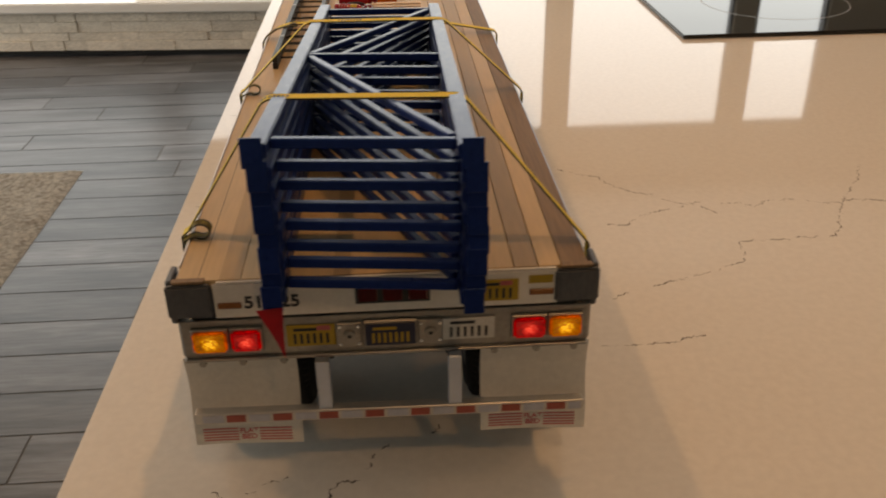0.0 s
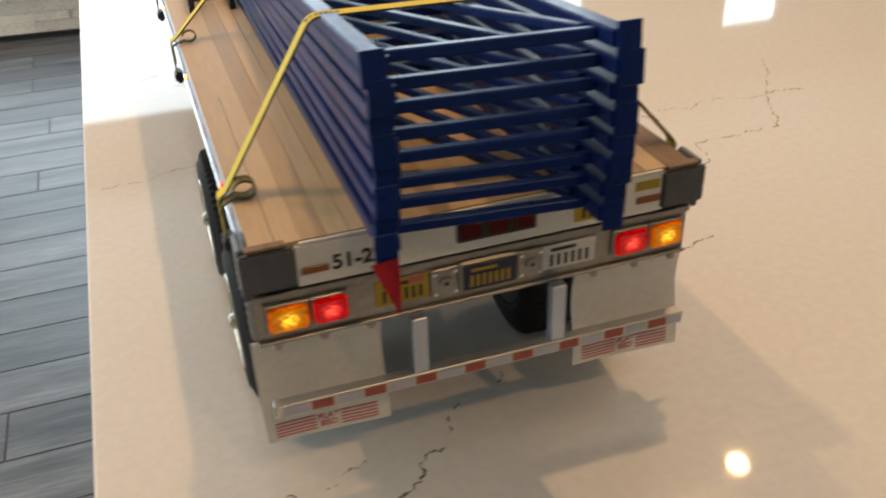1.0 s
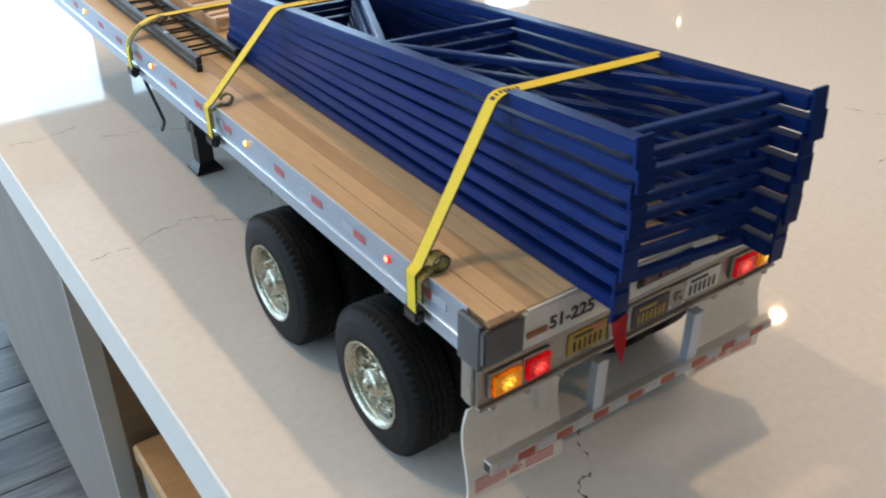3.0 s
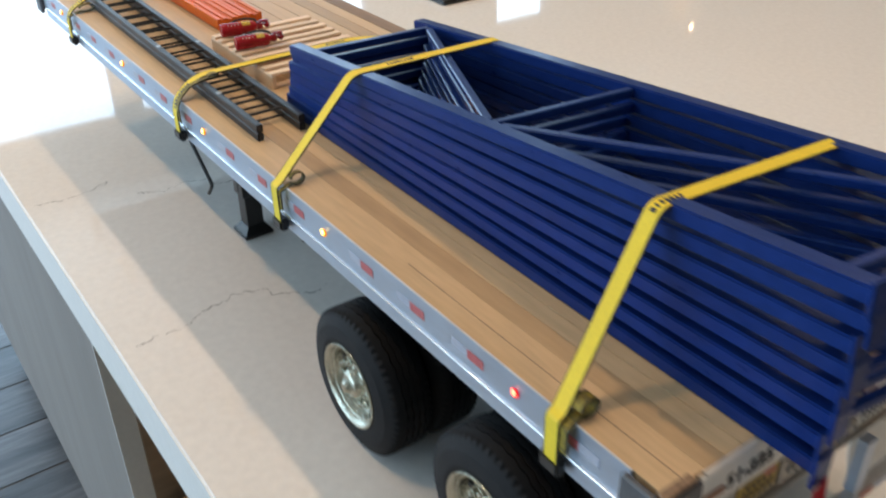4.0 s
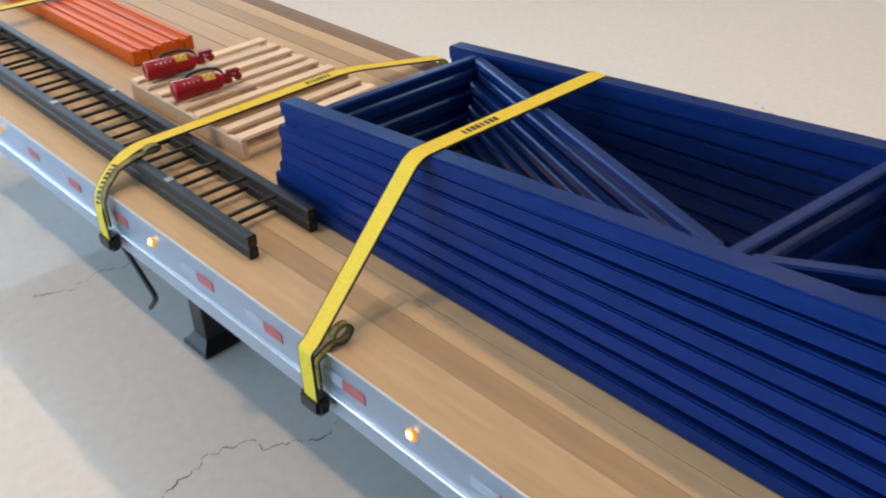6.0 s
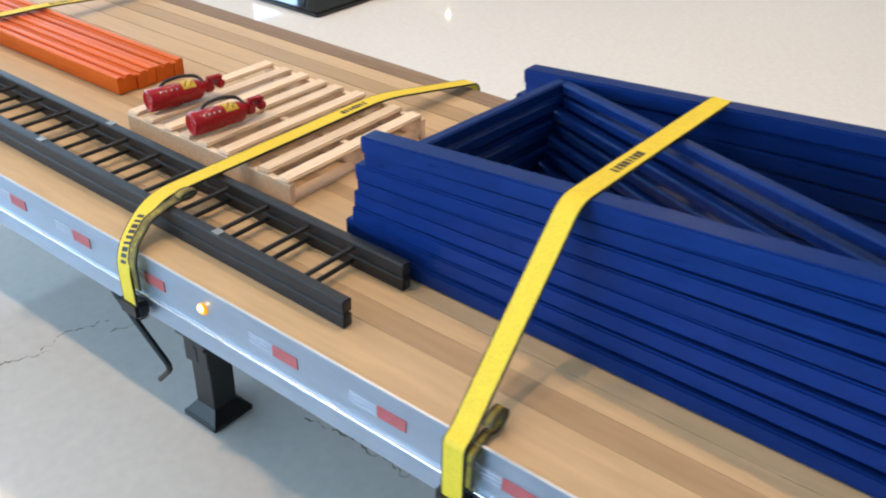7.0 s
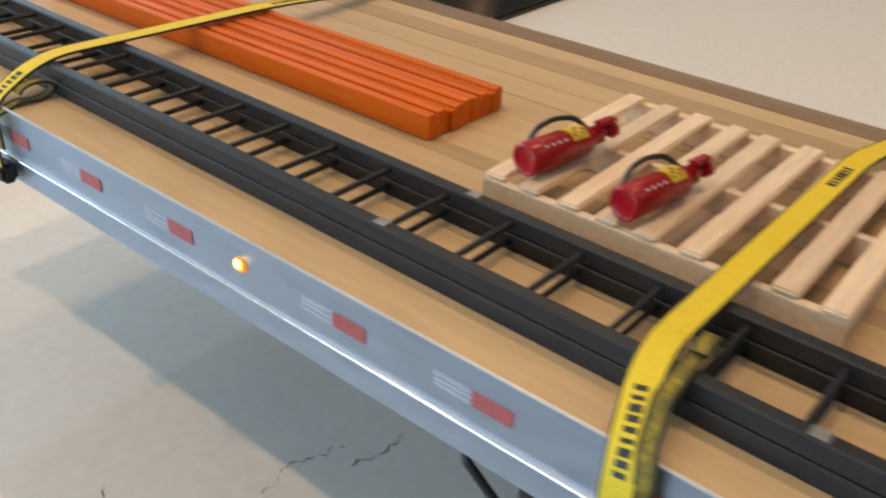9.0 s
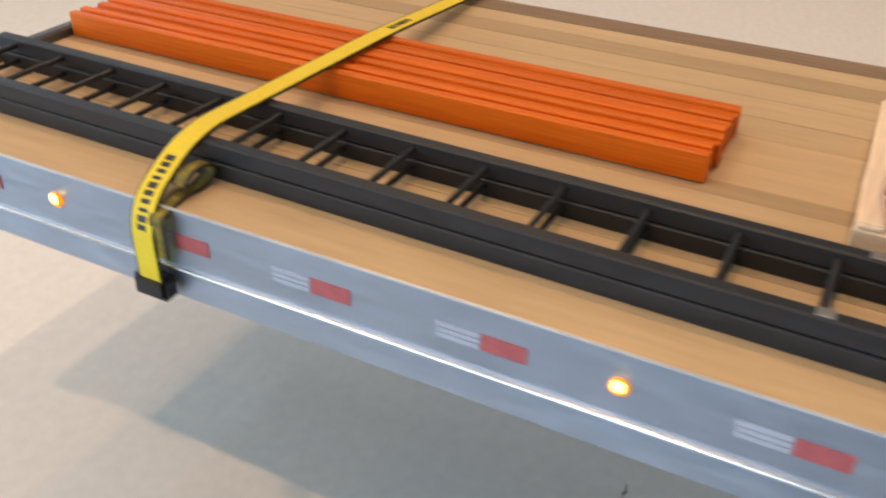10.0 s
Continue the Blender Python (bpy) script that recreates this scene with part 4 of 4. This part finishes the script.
# ---- fire extinguishers ----
def extinguisher():
    e = thing("fire_extinguisher", "tiny glossy red fire extinguisher lying on the pallet", "fire extinguisher", group="extinguishers on the pallet")
    R = 0.0053
    part("cylinder", shift(lathe([(0.0004, 0.0038), (0.0, 0.0044), (0.0003, R - 0.0003), (0.0007, R), (0.0172, R), (0.0178, R - 0.0004), (0.0280, R - 0.0004), (0.0303, R - 0.0013), (0.0315, 0.0027), (0.0330, 0.0024), (0.0335, 0.0005)], 32, "x"), 0, 0, R), EXT_RED, e, smooth=True)
    patch = bmesh.new()
    arc = [radians(38 + 6 * q) for q in range(16)]
    ring = [[[patch.verts.new((x, -r0 * math.cos(a), r0 * math.sin(a))) for a in arc] for x in (0.0190, 0.0262)] for r0 in (R - 0.0005, R - 0.0001)]
    for shell in ring:
        for q in range(15):
            patch.faces.new((shell[0][q], shell[0][q + 1], shell[1][q + 1], shell[1][q]))
    for side in (0, 1):
        for q in range(15):
            patch.faces.new((ring[0][side][q], ring[0][side][q + 1], ring[1][side][q + 1], ring[1][side][q]))
    for q in (0, 15):
        patch.faces.new((ring[0][0][q], ring[0][1][q], ring[1][1][q], ring[1][0][q]))
    part("label", shift(patch, 0, 0, R), LABEL, e, "worn yellow label patch", smooth=True)
    for k in range(4):
        a = radians(52)
        part("print", box(0.0058 + k * 0.0030, 0.0068 + k * 0.0030, -R * math.cos(a) - 0.0004, -R * math.cos(a) + 0.0004, R + R * math.sin(a) - 0.0003, R + R * math.sin(a) + 0.00025), PALE_PLATE, e)
    for k in range(5):
        a = radians(60 + 14 * (k % 3))
        part("print", box(0.0198 + k * 0.0012, 0.0204 + k * 0.0012, -R * math.cos(a) - 0.0006, -R * math.cos(a) + 0.0006, R + R * math.sin(a) - 0.0002, R + R * math.sin(a) + 0.0001), INK, e)
    part("valve", box(0.0325, 0.0378, -0.0024, 0.0024, R - 0.0024, R + 0.0028, 0.0008, seg=2), EXT_RED, e)
    lever = box(0.0345, 0.0436, -0.0018, 0.0018, R + 0.0030, R + 0.0046, 0.0006, seg=2)
    box(0.0350, 0.0425, -0.0016, 0.0016, R + 0.0004, R + 0.0016, 0.0004, bm=lever)
    box(0.0390, 0.0438, -0.0036, 0.0036, R - 0.0014, R + 0.0030, 0.0012, bm=lever, seg=2)
    part("lever", lever, EXT_RED, e)
    part("hose", tube(rounded([(0.0350, 0.002, R + 0.000), (0.0340, 0.0086, R + 0.0030), (0.0245, 0.0096, R + 0.0046), (0.0140, 0.0082, R + 0.0040), (0.0085, 0.0064, R + 0.0008)], 0.006), 0.0009), BLACK, e, "black rubber hose", smooth=True)
    part("nozzle", tube([(0.0095, 0.0062, R + 0.0008), (0.0060, 0.0056, R - 0.0012)], 0.0013, 10), EXT_RED, e)
    return e


e = extinguisher()
e.matrix_basis = pose(-0.0325, 0.4795, DECK + 0.0104, 0, 0, -11) @ Matrix.Diagonal((0.79, 0.88, 0.88, 1))
copy_thing(e, pose(-0.0355, 0.4485, DECK + 0.0104, 0, 0, -10) @ Matrix.Diagonal((0.96, 0.99, 0.99, 1)))


# ---- orange beams ----
def step_beam(turned=False):
    b = thing("rack_beam", "long orange enamelled rack beam lying on the deck", "rack beam", group="bundle of orange beams")
    w = 0.0050
    prof = [(0.0, 0.0), (w, 0.0), (w, 0.0064), (w - 0.0003, 0.0068), (w - 0.0017, 0.0068), (w - 0.0018, 0.0076), (w - 0.0022, 0.0079), (0.0004, 0.0079), (0.0, 0.0075)]
    if turned:
        prof = [(w - u, v) for u, v in prof]
    part("bar", extrude(prof, 0.0, 0.2190), ORANGE, b)
    return b


orng = random.Random(5)
beams = (step_beam(), step_beam(True))
for k in range(7):
    m = pose(-0.0163 + k * 0.00515, 0.5250 - 0.0001 * k + orng.uniform(-0.0006, 0.0006), DECK + 0.0003 + orng.uniform(0, 0.0003), 0, 0, orng.uniform(-0.05, 0.05))
    way = k in (2, 3, 6)
    if k in (0, 2):
        beams[way].matrix_basis = m
    else:
        copy_thing(beams[way], m)


# ---- tie-down straps ----
def strap(y_left, y_right, over, marks, loop, soft=0.0045):
    """A strap from the near rail over the load to the far rail. over: points on the load; marks: spans of dark print along it."""
    s = thing("tie_down_strap", "yellow webbing tie-down strap with dark hems, pulled over the load", "strap", (0, (y_left + y_right) / 2, DECK), "tie-down straps")
    yc = (y_left + y_right) / 2
    pts = [(-0.0962, y_left, -0.0195), (-0.0965, y_left, 0.0006)] + ([] if soft > 0.005 else [(-0.0935, y_left, 0.0022)]) + [(x, y, z - DECK) for x, y, z in over]
    pts += [(0.1006, y_right, 0.0020), (0.1028, y_right, -0.0008), (0.1028, y_right, -0.0170)]
    pts = [(x, y - yc, z) for x, y, z in pts]
    path = rounded(pts, soft, 7)
    part("webbing", ribbon(path, 0.0072, 0.0008, 0.0004), [WEB, WEB_EDGE], s, smooth=True)
    run, acc = [0.0], 0.0
    for a, b in zip(path, path[1:]):
        acc += (b - a).length
        run.append(acc)

    def on(d):
        for k in range(len(path) - 1):
            if run[k + 1] >= d:
                t = (d - run[k]) / max(1e-9, run[k + 1] - run[k])
                return path[k].lerp(path[k + 1], t), (path[k + 1] - path[k]).normalized()
    for a, n in marks:
        for k in range(n):
            p, d = on(a + k * 0.0021)
            side = Vector((0, 1, 0))
            side = (side - d * side.dot(d)).normalized()
            up = -d.cross(side).normalized()
            if up.dot(Vector((-0.6, 0, 1))) < 0:
                up = -up
            wide = 0.00045 + 0.00012 * ((k * 5 + n) % 4)
            own = box(-wide, wide, -0.0013, 0.0013, 0.0003, 0.00055)
            mm = Matrix((d, side, up)).transposed().to_4x4()
            mm.translation = p
            bmesh.ops.transform(own, matrix=mm, verts=own.verts)
            part("print", own, INK, s)
    for x0, x1, yy in ((-0.0978, -0.0923, y_left - yc), (0.0993, 0.1046, y_right - yc)):
        b = box(x0, x1, yy - 0.0055, yy + 0.0055, -0.0250, -0.0178, 0.0014, seg=2)
        part("rail_hook", b, BLACK, s, "black plastic rail hook")
    # the loose tail, doubled back into a loop beside the near end
    lx, lw, rx, rz = loop[:4]
    yl = y_left - yc - 0.0045
    ring = [(-0.0957, yl, -0.0120), (-0.0957, yl, -0.0010)]
    if len(loop) > 4:                 # this tail lies along the strap up onto the load
        base = loop[4]
        ring += [(-0.0925, yl + 0.002, 0.0035), (-0.0850, yl + 0.004, 0.0085), (lx - 2.4 * rx, yl + 0.004, base)]
        yl += 0.004
    else:
        base = 0.0006
        ring += [(lx - rx * 1.1, yl, 0.0012)]
    for k in range(13):
        a = -math.pi * 0.75 + 1.7 * math.pi * k / 12
        ring.append((lx + rx * math.cos(a), yl - 0.0006 * k / 12, base + rz + rz * math.sin(a)))
    part("loose_tail", ribbon(rounded(ring, 0.001, 2), lw, 0.0007, 0.0008), [WEB_DARK, WEB_EDGE], s, "dark-edged looped strap tail", smooth=True)
    return s


T = 0.0015
strap(0.0565, 0.0330, [(-0.0498, 0.0620, 0.1963 + T), (0.0440, 0.0540, 0.1968 + T)], [(0.100, 7)], (-0.0862, 0.0060, 0.0046, 0.0040))
strap(0.2722, 0.2595, [(-0.0455, 0.2740, 0.1776 + T), (0.0488, 0.2712, 0.1776 + T)], [(0.112, 8)], (-0.0855, 0.0030, 0.0040, 0.0034))
strap(0.4112, 0.4117, [(-0.0778, 0.4176, 0.1400 + T), (0.0400, 0.4160, 0.1407 + T)], [(0.0165, 9), (0.135, 7)], (-0.0690, 0.0040, 0.0034, 0.0013, 0.0107), 0.012)
strap(0.6400, 0.6435, [(-0.0748, 0.6415, 0.1400 + T), (0.0200, 0.6395, 0.1382 + T)], [(0.0150, 10), (0.140, 7)], (-0.0815, 0.0040, 0.0060, 0.0030), 0.012)


# ---- floor planks, laid in rows along x ----
frng = random.Random(9)
lead = None
spare = []
y = -3.15
while y < 4.05:
    x = -4.05 - frng.uniform(0, 0.8)
    while x < 6.2:
        if -3.7 < x < 0.3 and -0.65 < y:          # beside the island and up to the window ledge
            if lead is None:
                lead = part("plank", box(0.0025, 0.8975, 0.0025, 0.1475, -0.0015, 0.0), FLOOR_PLANK, floor, at=Matrix.Translation((x, y, FLOOR)))
            else:
                share("plank", lead, Matrix.Translation((x, y, FLOOR)), floor)
        else:
            spare.append((max(x, -4.09), min(x + 0.9, 6.29), y))
        x += 0.90
    y += 0.15
verts, faces = [], []
for x0, x1, y0 in spare:
    n = len(verts)
    verts += [(x, y, z) for z in (FLOOR - 0.0015, FLOOR) for x, y in ((x0 + 0.0025, y0 + 0.0025), (x1 - 0.0025, y0 + 0.0025), (x1 - 0.0025, y0 + 0.1475), (x0 + 0.0025, y0 + 0.1475))]
    faces += [[n + k for k in f] for f in ((4, 5, 6, 7), (0, 1, 5, 4), (1, 2, 6, 5), (2, 3, 7, 6), (3, 0, 4, 7))]
me = bpy.data.meshes.new("planking")
me.from_pydata(verts, [], faces)
me.materials.append(FLOOR_PLANK)
rest = new("planking", me)
rest.parent = floor
tagged(rest, "grey wood-look planks in the rest of the room", kind="stuff")
